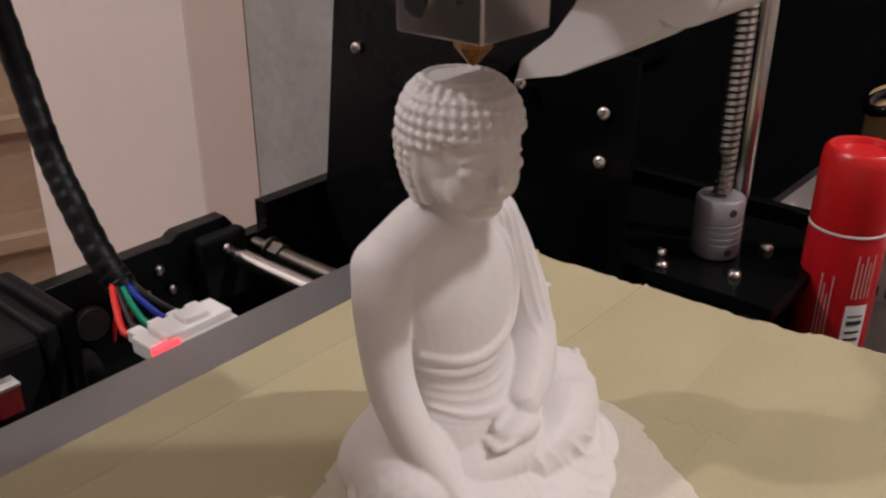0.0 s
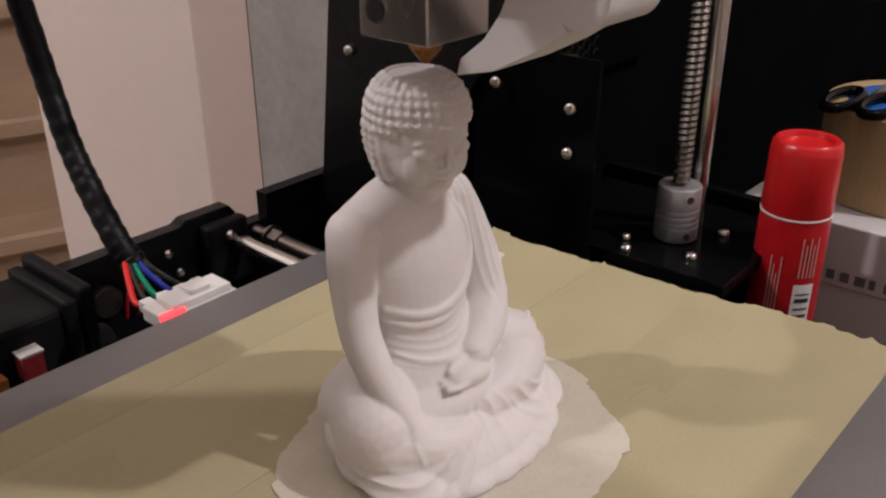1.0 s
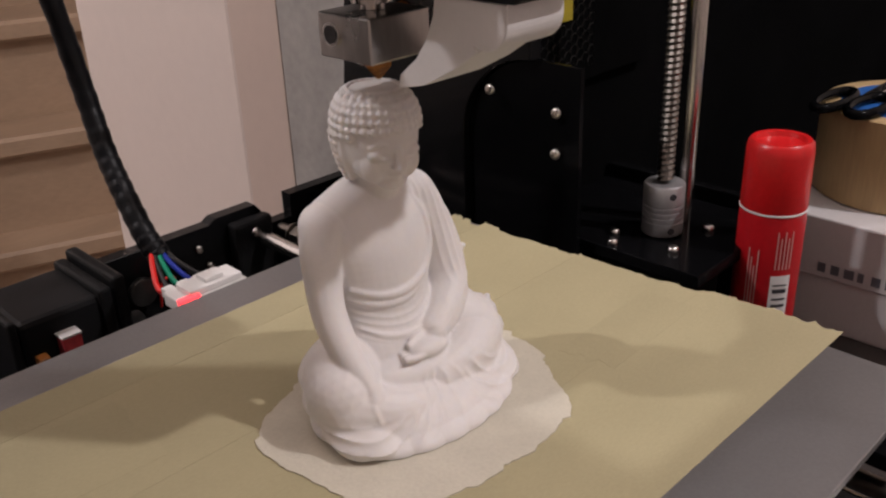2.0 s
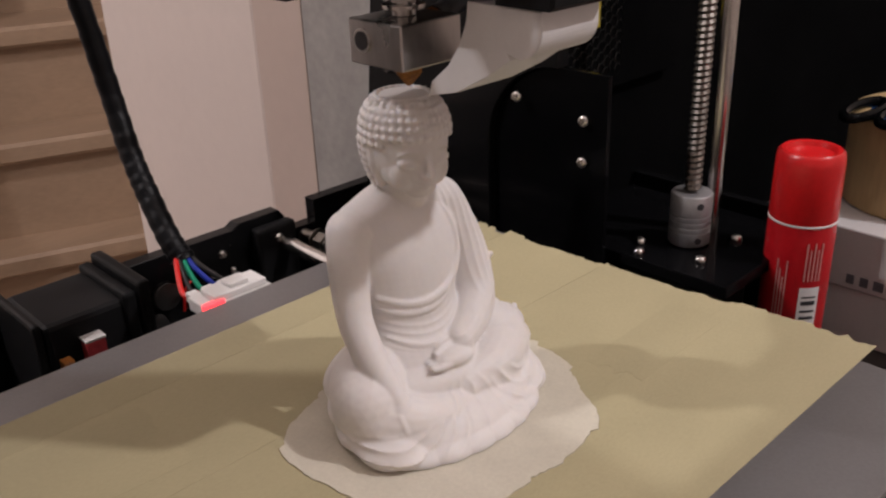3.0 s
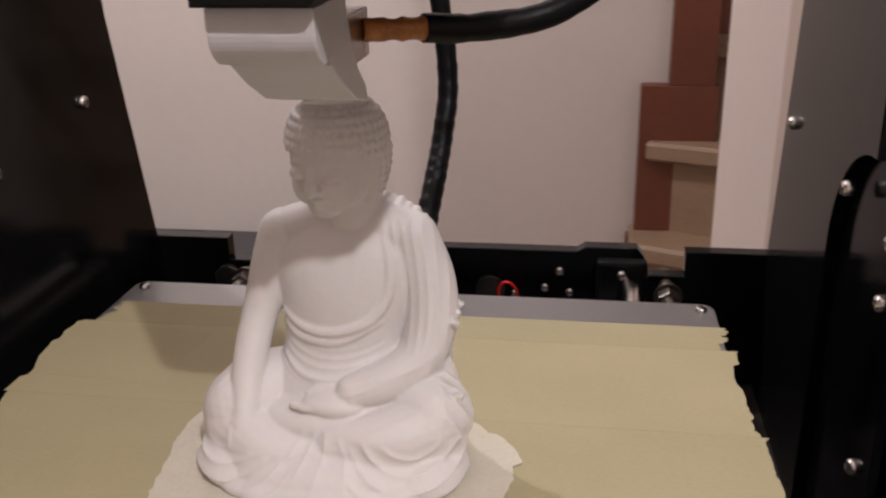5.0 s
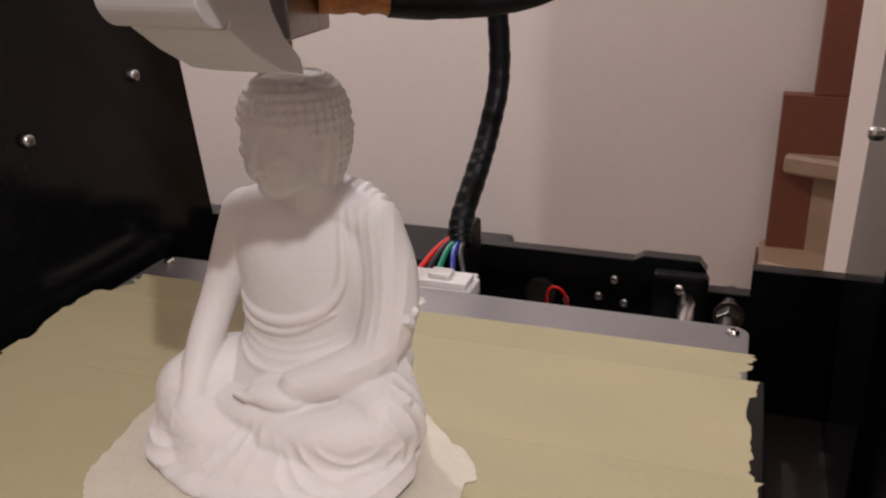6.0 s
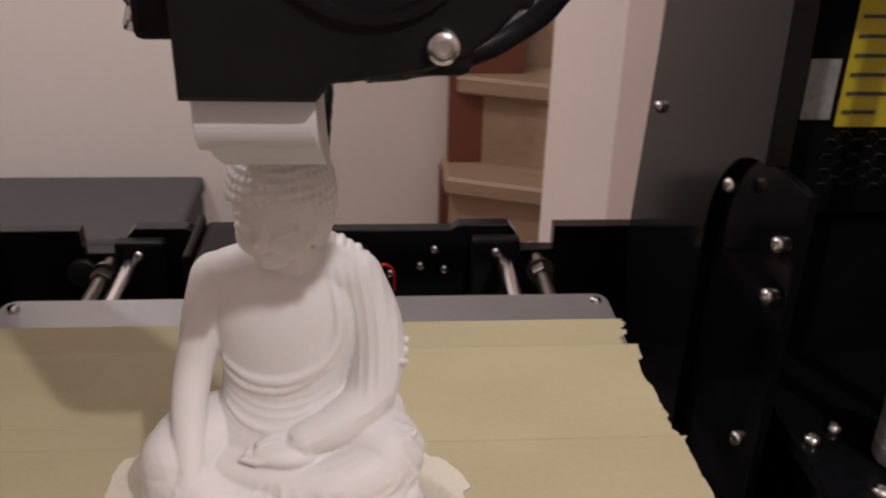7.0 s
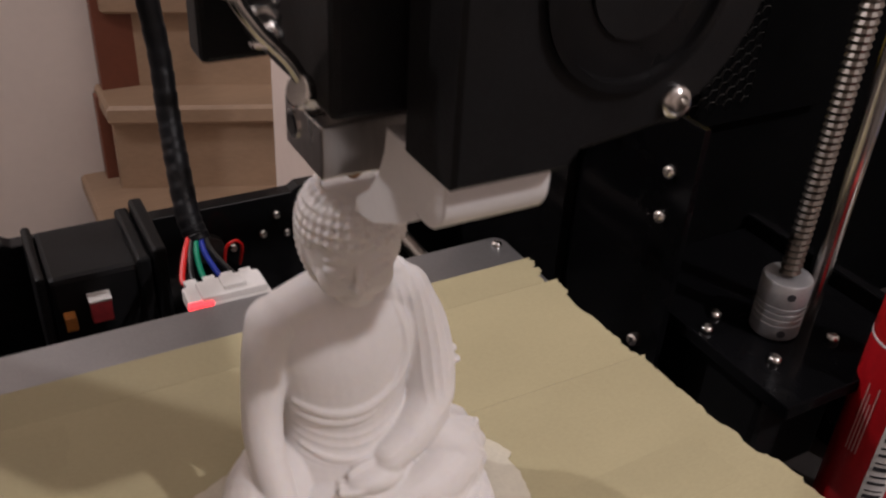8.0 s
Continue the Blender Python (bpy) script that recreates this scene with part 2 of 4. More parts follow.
# ---- stairs ----
stairs = thing("staircase", "oak staircase with brown painted stringer", "stairs", (0, 0, FLOOR_Z))
STEP_N = [(0.150, 1.43, -0.487), (0.174, 1.495, -0.307), (0.283, 1.555, -0.127), (0.40, 1.66, 0.053), (0.50, 1.80, 0.233), (0.10, 1.34, -0.667)]


def step(x, y, z):
    run, slope = 1.35, -0.36
    outline = [(x, y), (x + run, y + slope * run), (x + run, y + 0.9), (x, y + 0.34)]
    part("tread", prism(outline, -0.036, 2, z - FLOOR_Z, 0.006), WOOD, stairs, "oak tread with rounded nosing", smooth=True)
    back = [(x + 0.012, y + 0.03), (x + run, y + slope * run + 0.03), (x + run, y + slope * run + 0.05), (x + 0.012, y + 0.05)]
    part("riser", prism(back, -0.146, 2, z - 0.0365 - FLOOR_Z), WOOD, stairs, "oak riser board")


for s in STEP_N:
    step(*s)
for lo, hi in (((0.145, 1.510, -0.86), (0.176, 1.540, -0.50)), ((0.160, 1.510, -0.4995), (0.300, 1.540, -0.203)), ((0.210, 1.510, -0.2025), (0.292, 1.542, 0.12)), ((0.292, 1.62, -0.2), (0.41, 1.65, 0.5))):
    part("stringer", box((lo[0], lo[1], lo[2] - FLOOR_Z), (hi[0], hi[1], hi[2] - FLOOR_Z), 0.002), STRINGER, stairs, "dark brown painted stringer board")

# grey low furniture before the white wall
grey = thing("storage_box", "grey fabric storage box against the white wall", "box", (-1.1, 1.40, FLOOR_Z))
part("body", box((-0.75, -0.14, 0), (0.77, 0.14, 0.30), 0.012), GREYBOX, grey)
part("lid", box((-0.755, -0.145, 0.3005), (0.775, 0.143, 0.335), 0.01), GREYBOX, grey)

# ---- table ----
table = thing("table", "dark table under the printer", "table", (0, 0, FLOOR_Z))
part("tabletop", box((-0.75, -0.55, TABLE_Z - 0.03 - FLOOR_Z), (0.62, 0.30, TABLE_Z - FLOOR_Z), 0.003), TABLE, table)
for sx in (-0.70, 0.57):
    for sy in (-0.50, 0.25):
        part("leg", box((sx - 0.025, sy - 0.025, 0), (sx + 0.025, sy + 0.025, TABLE_Z - 0.0305 - FLOOR_Z), 0.003), TABLE, table)

# ---- printer frame ----
printer = thing("printer_frame", "black acrylic frame of a desktop 3d printer", "3d printer", (0, 0, TABLE_Z))
Z0 = TABLE_Z


def up(points):
    return [(a, b - Z0) for a, b in points]


# right side plate: a rounded cut-out towards the front
right_outline = up([(0.2145, -0.0226), (0.197, 0.115), (0.186, 0.24), (0.082, 0.24), (0.078, 0.068)] + arc(0.078, 0.022, 0.041, 90, 0, 10) + [(0.119, -0.092), (0.2145, -0.092)])
part("side_plate", prism(right_outline, 0.008, 0, 0.1475, 0.0004), ACRYLIC, printer, "glossy black acrylic side plate")
left_outline = up([(0.200, -0.0226), (0.1805, 0.094), (0.172, 0.24), (0.056, 0.24), (0.050, 0.08), (-0.05, 0.02), (-0.10, -0.03), (-0.10, -0.092), (0.200, -0.092)])
part("side_plate", prism(left_outline, -0.008, 0, -0.146, 0.0004), ACRYLIC, printer, "glossy black acrylic side plate")
# plate behind the cut-out with the rounded shoulder
shoulder = up([(0.054, -0.092), (0.054, 0.0625), (0.078, 0.0625)] + arc(0.078, 0.022, 0.0405, 90, 0, 10) + [(0.1185, -0.092)])
part("bracket_plate", prism(shoulder, 0.003, 0, 0.1518, 0.0002), SHELF, printer, "black bracket plate with rounded corner")
# main upright plate outside the side plate; right one lengthened as a black backdrop
part("main_plate", box((0.1595, 0.098, 0), (0.72, 0.106, 0.42), 0.0006), DULL, printer, "black upright main plate")
part("main_plate", box((-0.205, 0.098, 0), (-0.1545, 0.106, 0.34), 0.0006), ACRYLIC, printer, "black upright main plate")
# rear plate with two notches
rear = up([(-0.160, -0.092), (-0.160, -0.022), (-0.1176, -0.022), (-0.1176, -0.034), (-0.0953, -0.034), (-0.0953, -0.025), (-0.092, -0.0212), (-0.067, -0.0212), (-0.064, -0.023), (0.060, -0.023), (0.064, -0.0205), (0.0885, -0.0205), (0.092, -0.025), (0.092, -0.034), (0.111, -0.034), (0.111, -0.0215), (0.160, -0.0215), (0.160, -0.092)])
rear = [(a, b - 0.0008 if b > 0.01 else b) for a, b in rear]
part("rear_plate", prism(rear, 0.008, 1, 0.2165, 0.0004), ACRYLIC, printer, "black acrylic rear plate")
front = [(x, z) for x, z in rear]
part("front_plate", prism(front, -0.008, 1, -0.200, 0.0004), ACRYLIC, printer, "black acrylic front plate")
# rods
for x in (-0.0922, 0.0855):
    part("smooth_rod", rod((x, -0.199, -0.0365 - Z0), (x, 0.2245, -0.0365 - Z0), 0.004, n=24), STEEL, printer, "polished steel smooth rod", smooth=True)
for x in (-0.1045, 0.1030):
    part("threaded_rod", rod((x, -0.199, -0.040 - Z0), (x, 0.230, -0.040 - Z0), 0.0038, n=16), LEAD, printer, "threaded steel rod", smooth=True)
    nut = rod((x, 0.196, -0.040 - Z0), (x, 0.203, -0.040 - Z0), 0.0056, n=6, bevel=0.0006)
    rod((x, 0.2035, -0.040 - Z0), (x, 0.2050, -0.040 - Z0), 0.0066, n=24, bm=nut)
    part("nut", nut, LEAD, printer, "steel nut and washer")
# rod clamps on the rear plate
for x in (-0.0885, 0.0815):
    part("rod_clamp", box((x - 0.012, 0.2085, -0.058 - Z0), (x + 0.012, 0.2164, -0.0255 - Z0), 0.002), BLACK, printer, "black moulded rod clamp")
    screw((x, 0.2083, -0.032 - Z0), (0, -1, 0), 0.0027, printer)
for p in ((0.045, 0.2163, -0.043), (0.057, 0.2163, -0.045), (0.030, 0.2163, -0.047), (0.052, 0.2163, -0.034)):
    screw((p[0], p[1], p[2] - Z0), (0, -1, 0), 0.0024, printer)
for x in (0.018, -0.118):
    part("bearing_cap", rod((x, 0.2162, -0.044 - Z0), (x, 0.2120, -0.044 - Z0), 0.0072, n=28, bevel=0.0008), MESHGREY, printer, "dark grey round bearing cap", smooth=True)
# screws on the side plates
for p in ((0.1472, 0.100, 0.0475), (0.1472, 0.1885, 0.0476), (0.1516, 0.0655, 0.0415), (0.1516, 0.0657, 0.0226), (0.1516, 0.067, -0.036)):
    screw((p[0], p[1], p[2] - Z0), (-1, 0, 0), 0.0028, printer)
for p in ((-0.1457, 0.150, 0.062), (-0.1457, 0.085, 0.050)):
    screw((p[0], p[1], p[2] - Z0), (1, 0, 0), 0.0028, printer)
# motor shelf with its screws
part("motor_shelf", box((0.1592, -0.004, -0.0245 - Z0), (0.236, 0.096, -0.0190 - Z0), 0.0006), SHELF, printer, "glossy black horizontal motor shelf")
for x, y in ((0.1744, 0.0175), (0.2053, 0.0176), (0.1739, 0.0486), (0.1641, 0.0427)):
    screw((x, y, -0.0188 - Z0), (0, 0, 1), 0.0027, printer)
part("shelf_support", box((0.2365, -0.004, 0), (0.2420, 0.0965, -0.012 - Z0), 0.0006), ACRYLIC, printer, "black acrylic support")
part("motor", box((0.1683, 0.0123, 0.0155), (0.2107, 0.0547, -0.0247 - Z0), 0.003), BLACK, printer, "black stepper motor")
# coupler, lead screw, guide rod
CX, CY = 0.1895, 0.0330
coup = lathe([(0.0068, -0.0186), (0.0090, -0.0182), (0.0094, -0.0176), (0.0094, -0.0120), (0.0089, -0.0118), (0.0089, -0.0112), (0.0094, -0.0110), (0.0094, -0.0094), (0.0089, -0.0092), (0.0089, -0.0086), (0.0094, -0.0084), (0.0094, -0.0068), (0.0089, -0.0066), (0.0089, -0.0060), (0.0094, -0.0058), (0.0094, -0.0042), (0.0089, -0.0040), (0.0089, -0.0034), (0.0094, -0.0032), (0.0094, 0.0052), (0.0088, 0.0060), (0.0045, 0.0060)], (CX, CY, -Z0), 36)
coupler = part("shaft_coupler", coup, COUPLER, printer, "grooved grey aluminium shaft coupler", smooth=True)
for z in (0.0018, -0.0150):
    d = Vector((-0.55, -0.83, 0))
    c = Vector((CX, CY, z - Z0))
    # no hole is cut; a dark disc on the surface marks it
    part("set_screw", rod(c + d * 0.0085, c + d * 0.0096, 0.0016, n=12), DARKFILL, coupler, "dark disc for a set screw hole")
bm = bmesh.new()
turns, n = 92, 14
rings = []
for i in range(turns * 4):
    z = 0.0062 + i * 0.25 / (turns * 4)
    r = (0.0040, 0.0036, 0.0032, 0.0036)[i % 4]
    rings.append([bm.verts.new((CX + r * math.cos(2 * math.pi * k / n), CY + r * math.sin(2 * math.pi * k / n), z - Z0 + 0.0027 * k / n)) for k in range(n)])
for a, b in zip(rings, rings[1:]):
    for k in range(n - 1):
        bm.faces.new((a[k], a[k + 1], b[k + 1], b[k]))
for i in range(len(rings) - 5):
    bm.faces.new((rings[i][n - 1], rings[i + 4][0], rings[i + 5][0], rings[i + 1][n - 1]))
part("lead_screw", bm, LEAD, printer, "threaded steel lead screw", smooth=False)
part("guide_rod", rod((0.2075, 0.0330, -0.0185 - Z0), (0.2075, 0.0330, 0.256 - Z0), 0.0040, n=24), STEEL, printer, "polished steel guide rod", smooth=True)

# ---- power supply with its sticker ----
psu = thing("power_supply", "black power supply box with hexagon vent and yellow sticker", "power supply", (0, 0, TABLE_Z))
part("case", box((0.1600, 0.1065, 0), (0.262, 0.198, 0.33), 0.0015), DULL, psu)
part("vent_panel", box((0.1600, 0.0925, 0.132), (0.262, 0.0975, 0.33), 0.0006), DULL, psu, "black vent panel")
part("sticker", box((0.1745, 0.0918, 0.1635), (0.1955, 0.0922, 0.215)), YELLOW, psu, "yellow warning sticker with dark lines")
for k in range(7):
    part("print_line", box((0.1762, 0.0914, 0.168 + k * 0.0062), (0.1762 + (0.0165 if k % 3 else 0.011), 0.0916, 0.1692 + k * 0.0062)), DARKFILL, psu)
# grey patch that paints a reflection onto the glossy panel
part("reflection_patch", box((0.1625, 0.0918, 0.166), (0.1725, 0.0922, 0.186)), GREYSHEEN, psu, "grey patch painted in for a reflection")
bm = bmesh.new()
for i in range(9):
    for j in range(12):
        x = 0.1745 + i * 0.0046
        z = 0.141 + j * 0.0053 + (0.00265 if i % 2 else 0)
        if x < 0.1972 and z > 0.160:
            continue
        q = [bm.verts.new((x + 0.0027 * math.cos(math.pi * k / 3), 0.0922, z + 0.0027 * math.sin(math.pi * k / 3))) for k in range(6)]
        p = [bm.verts.new((x + 0.0025 * math.cos(math.pi * k / 3), 0.0919, z + 0.0025 * math.sin(math.pi * k / 3))) for k in range(6)]
        for k in range(6):
            bm.faces.new((q[k], q[(k + 1) % 6], p[(k + 1) % 6], p[k]))
tagged(part("hexagon_mesh", bm, MESHGREY, psu, "thin metal hexagon mesh"), kind="stuff")

# ---- heated bed ----
bed = thing("heated_bed", "grey aluminium heated bed plate on a black carriage", "print bed", (0, 0, -0.003))


def round_rect(x0, y0, x1, y1, r):
    return arc(x1 - r, y1 - r, r, 0, 90, 5) + arc(x0 + r, y1 - r, r, 90, 180, 5) + arc(x0 + r, y0 + r, r, 180, 270, 5) + arc(x1 - r, y0 + r, r, 270, 360, 5)


part("plate", prism(round_rect(-0.1095, -0.1095, 0.1095, 0.1095, 0.005), 0.003, 2, 0.0, 0.0003), ALU, bed, "grey aluminium plate")
for sx in (-1, 1):
    for sy in (-1, 1):
        screw((sx * 0.1045, sy * 0.1035, 0.0026), (0, 0, 1), 0.0022, bed)
        part("bed_spring", rod((sx * 0.1045, sy * 0.1035, -0.0165), (sx * 0.1045, sy * 0.1035, -0.0002), 0.0038, n=14), STEEL, bed, "steel levelling spring")
for sx in (-1, 1):
    part("carriage_arm", box((sx * 0.1045 - 0.012, -0.112, -0.0225), (sx * 0.1045 + 0.012, 0.112, -0.0168), 0.0006), ACRYLIC, bed, "black carriage arm")
part("carriage_beam", box((-0.092, -0.03, -0.0225), (0.092, 0.03, -0.0168), 0.0006), ACRYLIC, bed, "black carriage beam")
for x in (-0.0922, 0.0855):
    for y in (-0.035, 0.035):
        part("linear_bearing", rod((x, y - 0.013, -0.0335), (x, y + 0.013, -0.0335), 0.0075, n=20, bevel=0.0006), STEEL, bed, "steel linear bearing", smooth=True)

# wiring plug at the rear edge of the bed
plug = thing("wiring_plug", "white nylon wiring plug on the bed edge", "connector", (0.002, 0.1095, -0.006))
bm = box((-0.0165, 0.0002, 0.0), (0.0125, 0.015, 0.0055), 0.0006)
box((-0.012, 0.002, 0.0055), (0.011, 0.013, 0.0082), 0.0005, bm)
box((-0.004, 0.004, 0.0082), (0.004, 0.011, 0.0100), 0.0004, bm)
for i in range(4):
    box((-0.0145 + i * 0.0068, 0.0148, 0.0008), (-0.0100 + i * 0.0068, 0.0205, 0.0048), 0.0004, bm)
part("housing", bm, WHITE, plug)
part("indicator", box((-0.0172, 0.0006, 0.0030), (-0.0085, 0.0035, 0.0066), 0.0004), LED, plug, "lit red indicator lamp")

# ---- tape strips ----
rnd = random.Random(4)


def tape_strip(y0, y1, z, seed, right=0.1125, left=-0.1105, slant=0.0):
    """One strip of tape along x with torn ends."""
    r = random.Random(seed)
    n = 30
    pts, step_in = [], 0.0
    for i in range(n + 1):
        t = i / n
        if r.random() < 0.28:
            step_in = 0.0028 * (r.random() - 0.45)
        pts.append((right + slant * (t - 0.5) + 0.0016 * math.sin(3.1 * t + seed) + step_in + 0.0007 * r.random(), y0 + (y1 - y0) * t))
    for i in range(n + 1):
        t = 1 - i / n
        if r.random() < 0.25:
            step_in = 0.0036 * (r.random() - 0.5)
        pts.append((left - 0.0045 * math.sin(2.6 * t + seed * 2.0) * t + step_in - 0.0007 * r.random(), y0 + (y1 - y0) * t))
    ob = part("tape_strip", prism(pts, 0.00010, 2, 0.0), TAPE)
    ob.location = (0, 0, z)
    tagged(ob, "cream masking tape strip with torn ends on the bed", "tape", "tape strips on the bed")
    return ob


tape_strip(-0.0785, -0.02865, 0.00004, 1, right=0.1190, slant=0.001)
tape_strip(-0.0286, 0.02378, 0.00004, 2, right=0.1145)
tape_strip(0.0239, 0.0737, 0.00004, 3, right=0.1115)
tape_strip(0.0738, 0.0905, 0.00004, 5, right=0.1085, left=-0.108)


def tape_piece(cx, cy, wx, wy, turn, seed, z=0.00015):
    """A short patch of tape with torn ends."""
    r = random.Random(seed)
    pts = [(wx / 2 + 0.003 * (r.random() - 0.5), -wy / 2 + wy * i / 9) for i in range(10)]
    pts += [(-wx / 2 + 0.004 * (r.random() - 0.5), wy / 2 - wy * i / 9) for i in range(10)]
    ob = part("tape_patch", prism(pts, 0.00006, 2, 0.0), TAPE)
    ob.matrix_basis = pose(cx, cy, z, 0, 0, turn)
    return tagged(ob, "short added patch of cream masking tape on the bed", "tape", "tape patches on the bed")


# first patch is added where a tongue of light crosses the tape
tape_piece(0.078, -0.024, 0.052, 0.020, 2, 11)
tape_piece(-0.086, 0.052, 0.044, 0.036, -3, 12)
tape_piece(-0.074, -0.045, 0.060, 0.030, 4, 13)

# ---- brim under the statue ----
pts, tooth, left = [], 0.0, 0
for i in range(190):
    a = 2 * math.pi * i / 190
    if left == 0:
        left, tooth = rnd.choice((3, 4, 6, 8, 11)), 0.0034 * (rnd.random() - 0.4)
    left -= 1
    rr = 0.0442 + 0.0018 * math.sin(5 * a + 1) + tooth * (0.35 + 0.65 * min(left, 5) / 5) + 0.0006 * (rnd.random() - 0.5)
    pts.append((rr * 1.05 * math.cos(a) - 0.001, rr * 0.93 * math.sin(a) - 0.002))
brim = part("print_brim", prism(pts, 0.00035, 2, 0.0), BRIM)
brim.location = (0, 0, 0.00022)
tagged(brim, "thin ragged off-white print brim round the statue foot", "brim")

# ---- statue ----
BALLS, FORM = {}, ([], [], [0])
for sub in (2, 3, 4):
    bm = bmesh.new()
    bmesh.ops.create_icosphere(bm, subdivisions=sub, radius=1.0)
    bm.verts.ensure_lookup_table()
    BALLS[sub] = (np.array([v.co[:] for v in bm.verts]), np.array([[v.index for v in f.verts] for f in bm.faces]))
    bm.free()


def ball(c, r, turn=(0, 0, 0)):
    """Adds an ellipsoid to the statue's rough form, in millimetres."""
    r = (r, r, r) if not isinstance(r, tuple) else r
    v, f = BALLS[4 if max(r) > 11 else 3 if max(r) > 3 else 2]
    m = np.array(Euler([radians(a) for a in turn]).to_matrix())
    FORM[0].append(((v * np.array(r)) @ m.T + np.array(c)) * 0.001)
    FORM[1].append(f + FORM[2][0])
    FORM[2][0] += len(v)


def limb(path, radii, steps=6):
    pts = smooth_path(path, steps * 2)
    n = len(pts) - 1
    for i, p in enumerate(pts):
        u = i / n * (len(radii) - 1)
        k = min(int(u), len(radii) - 2)
        ball(p, radii[k] + (radii[k + 1] - radii[k]) * (u - k))


# heights, half widths, half depths and centres of the torso
TZ = (14, 20, 28, 34, 42, 50, 56, 60, 63)
TW = (21, 19, 16.0, 16.4, 18.0, 20.0, 20.0, 15.0, 9.0)
TD = (17, 15, 11.8, 11.6, 12.6, 12.2, 10.4, 8.0, 6.5)
TY = (5, 6, 8.4, 9.0, 10.2, 11.4, 12.4, 13.0, 13.2)


def eased(z, values):
    """A torso measure at height z, with its corners rounded off."""
    return float(np.mean([np.interp(z + k, TZ, values) for k in (-4, -2.5, -1, 0, 1, 2.5, 4)]))


SLEEVE = smooth_path([(17.5, 12.5, 56.5), (21.6, 10.5, 46), (23.4, 6.5, 35)], 8)


def front(x, z, extra=0.0):
    """The foremost y of the torso and the left sleeve at x, z."""
    w, d, c = eased(z, TW), eased(z, TD), eased(z, TY)
    q = 1 - min(1.0, abs(x - 0.5) / w) ** 2
    best = c - d * math.sqrt(q)
    for p in SLEEVE:
        q = 7.2 ** 2 - (x - p.x) ** 2 - (z - p.z) ** 2
        if q > 0:
            best = min(best, p.y - math.sqrt(q))
    return float(best) - extra


def fold(xz, r, extra=-0.1, steps=7):
    pts = smooth_path([(x, 0, z) for x, z in xz], steps)
    for i, p in enumerate(pts):
        y = front(p.x, p.z, extra)
        if y < 25:
            t = i / (len(pts) - 1)
            ball((p.x, y, p.z), r * (0.55 + 0.45 * math.sin(math.pi * t)))


for i in range(94):
    z = 16 + i * 0.5
    ball((0.5, eased(z, TY), z), (eased(z, TW), eased(z, TD), 4.2))
limb([(-13, 13, 57.5), (0, 13.5, 60), (14, 13, 57.5)], [7.0, 8.0, 7.2])
# base and robe skirt
ball((0, 1, 2.6), (34.0, 22.0, 4.2))
ball((0, 3, 6), (33, 22, 6.5))
ball((0, 14, 8), (27, 14, 12))
# crossed legs under the robe
limb([(-13, 8, 14), (-21, 2, 14.5), (-25.2, -3, 12.5)], [11, 11.2, 10.8])
limb([(-25.2, -5, 9.5), (-16, -13, 7), (-2, -15, 6)], [10, 7.6, 6.0])
limb([(13, 8, 14.5), (21, 2, 15.0), (25.6, -3, 13.0)], [11, 11.4, 10.8])
limb([(25.6, -5, 11.5), (15, -11, 10.0), (3, -12, 9.0)], [10, 8.6, 7.2])
ball((0, -4.5, 5.0), (32, 19, 7.5))
ball((0, -4, 12.5), (20, 12, 8.0))
# broad hem of the skirt on the bed
ball((0, -8.6, 1.4), (30.0, 15.8, 7.2))
ball((-24, -6.5, 4.5), (11.3, 12.5, 6.5))
ball((24.5, -6.0, 4.0), (11.0, 12.5, 6.0))
# right arm, reaching down over the knee
limb([(-16.6, 12.5, 56.5), (-20.2, 10, 47), (-22.4, 5.5, 36), (-22.8, -0.5, 27.5), (-22.2, -7, 19.5), (-21.6, -11.5, 14.5)], [7.0, 5.8, 5.0, 4.6, 4.1, 3.4])
ball((-21.6, -13.2, 12.6), (4.0, 3.0, 4.6), (-20, 0, 4))
for k in range(4):
    limb([(-24.2 + k * 1.65, -14.8, 13.0), (-24.0 + k * 1.60, -16.6, 10.0), (-23.8 + k * 1.55, -16.8, 7.6 + 0.5 * abs(k - 1.4))], [1.2, 1.1, 0.95], 5)
limb([(-18.2, -11.6, 15.0), (-16.7, -14.2, 12.4), (-16.9, -15.2, 10.2)], [1.4, 1.2, 1.0], 5)
# left arm with the sleeve, hand in the lap
limb([(17.5, 12.5, 56.5), (21.6, 10.5, 46), (23.4, 6.5, 35), (21.5, 1.5, 27), (14, -4.0, 23.4), (6, -7.6, 21.6)], [7.0, 7.2, 7.0, 6.6, 5.6, 4.4])
ball((23.2, 6.5, 31), (6.6, 8.0, 7.4))
limb([(22.5, 9, 30), (26.0, 4, 19), (28.5, 2, 10)], [6, 5.5, 6.5])
ball((14.0, 3.5, 24), (9.0, 8.0, 5.0))
for k in range(4):
    limb([(26.6 - k * 1.2, -1.8 - k * 0.6, 30.5 - k * 1.6), (20.8 - k * 1.2, -5.4 - k * 0.4, 27.6 - k * 1.4), (14.0 - k * 1.0, -8.8, 25.2 - k * 1.2)], [0.5, 1.0, 0.5], 8)
# ruffle at the elbow and on the thigh
for k in range(9):
    u = k / 8
    ball((29.6 + 0.9 * math.sin(k * 2.3), 3.0 + 10 * u, 36.4 + 2.4 * u + 0.9 * math.cos(k * 2.1)), (1.1, 1.3, 0.9 + 0.3 * (k % 2)))
for k in range(8):
    u = k / 7
    ball((33.6 - 5 * u + 0.5 * math.sin(k * 2.6), -4.5 - 7.0 * u + 8 * u * u, 19.0 + 1.5 * math.cos(k * 1.9)), 1.25)
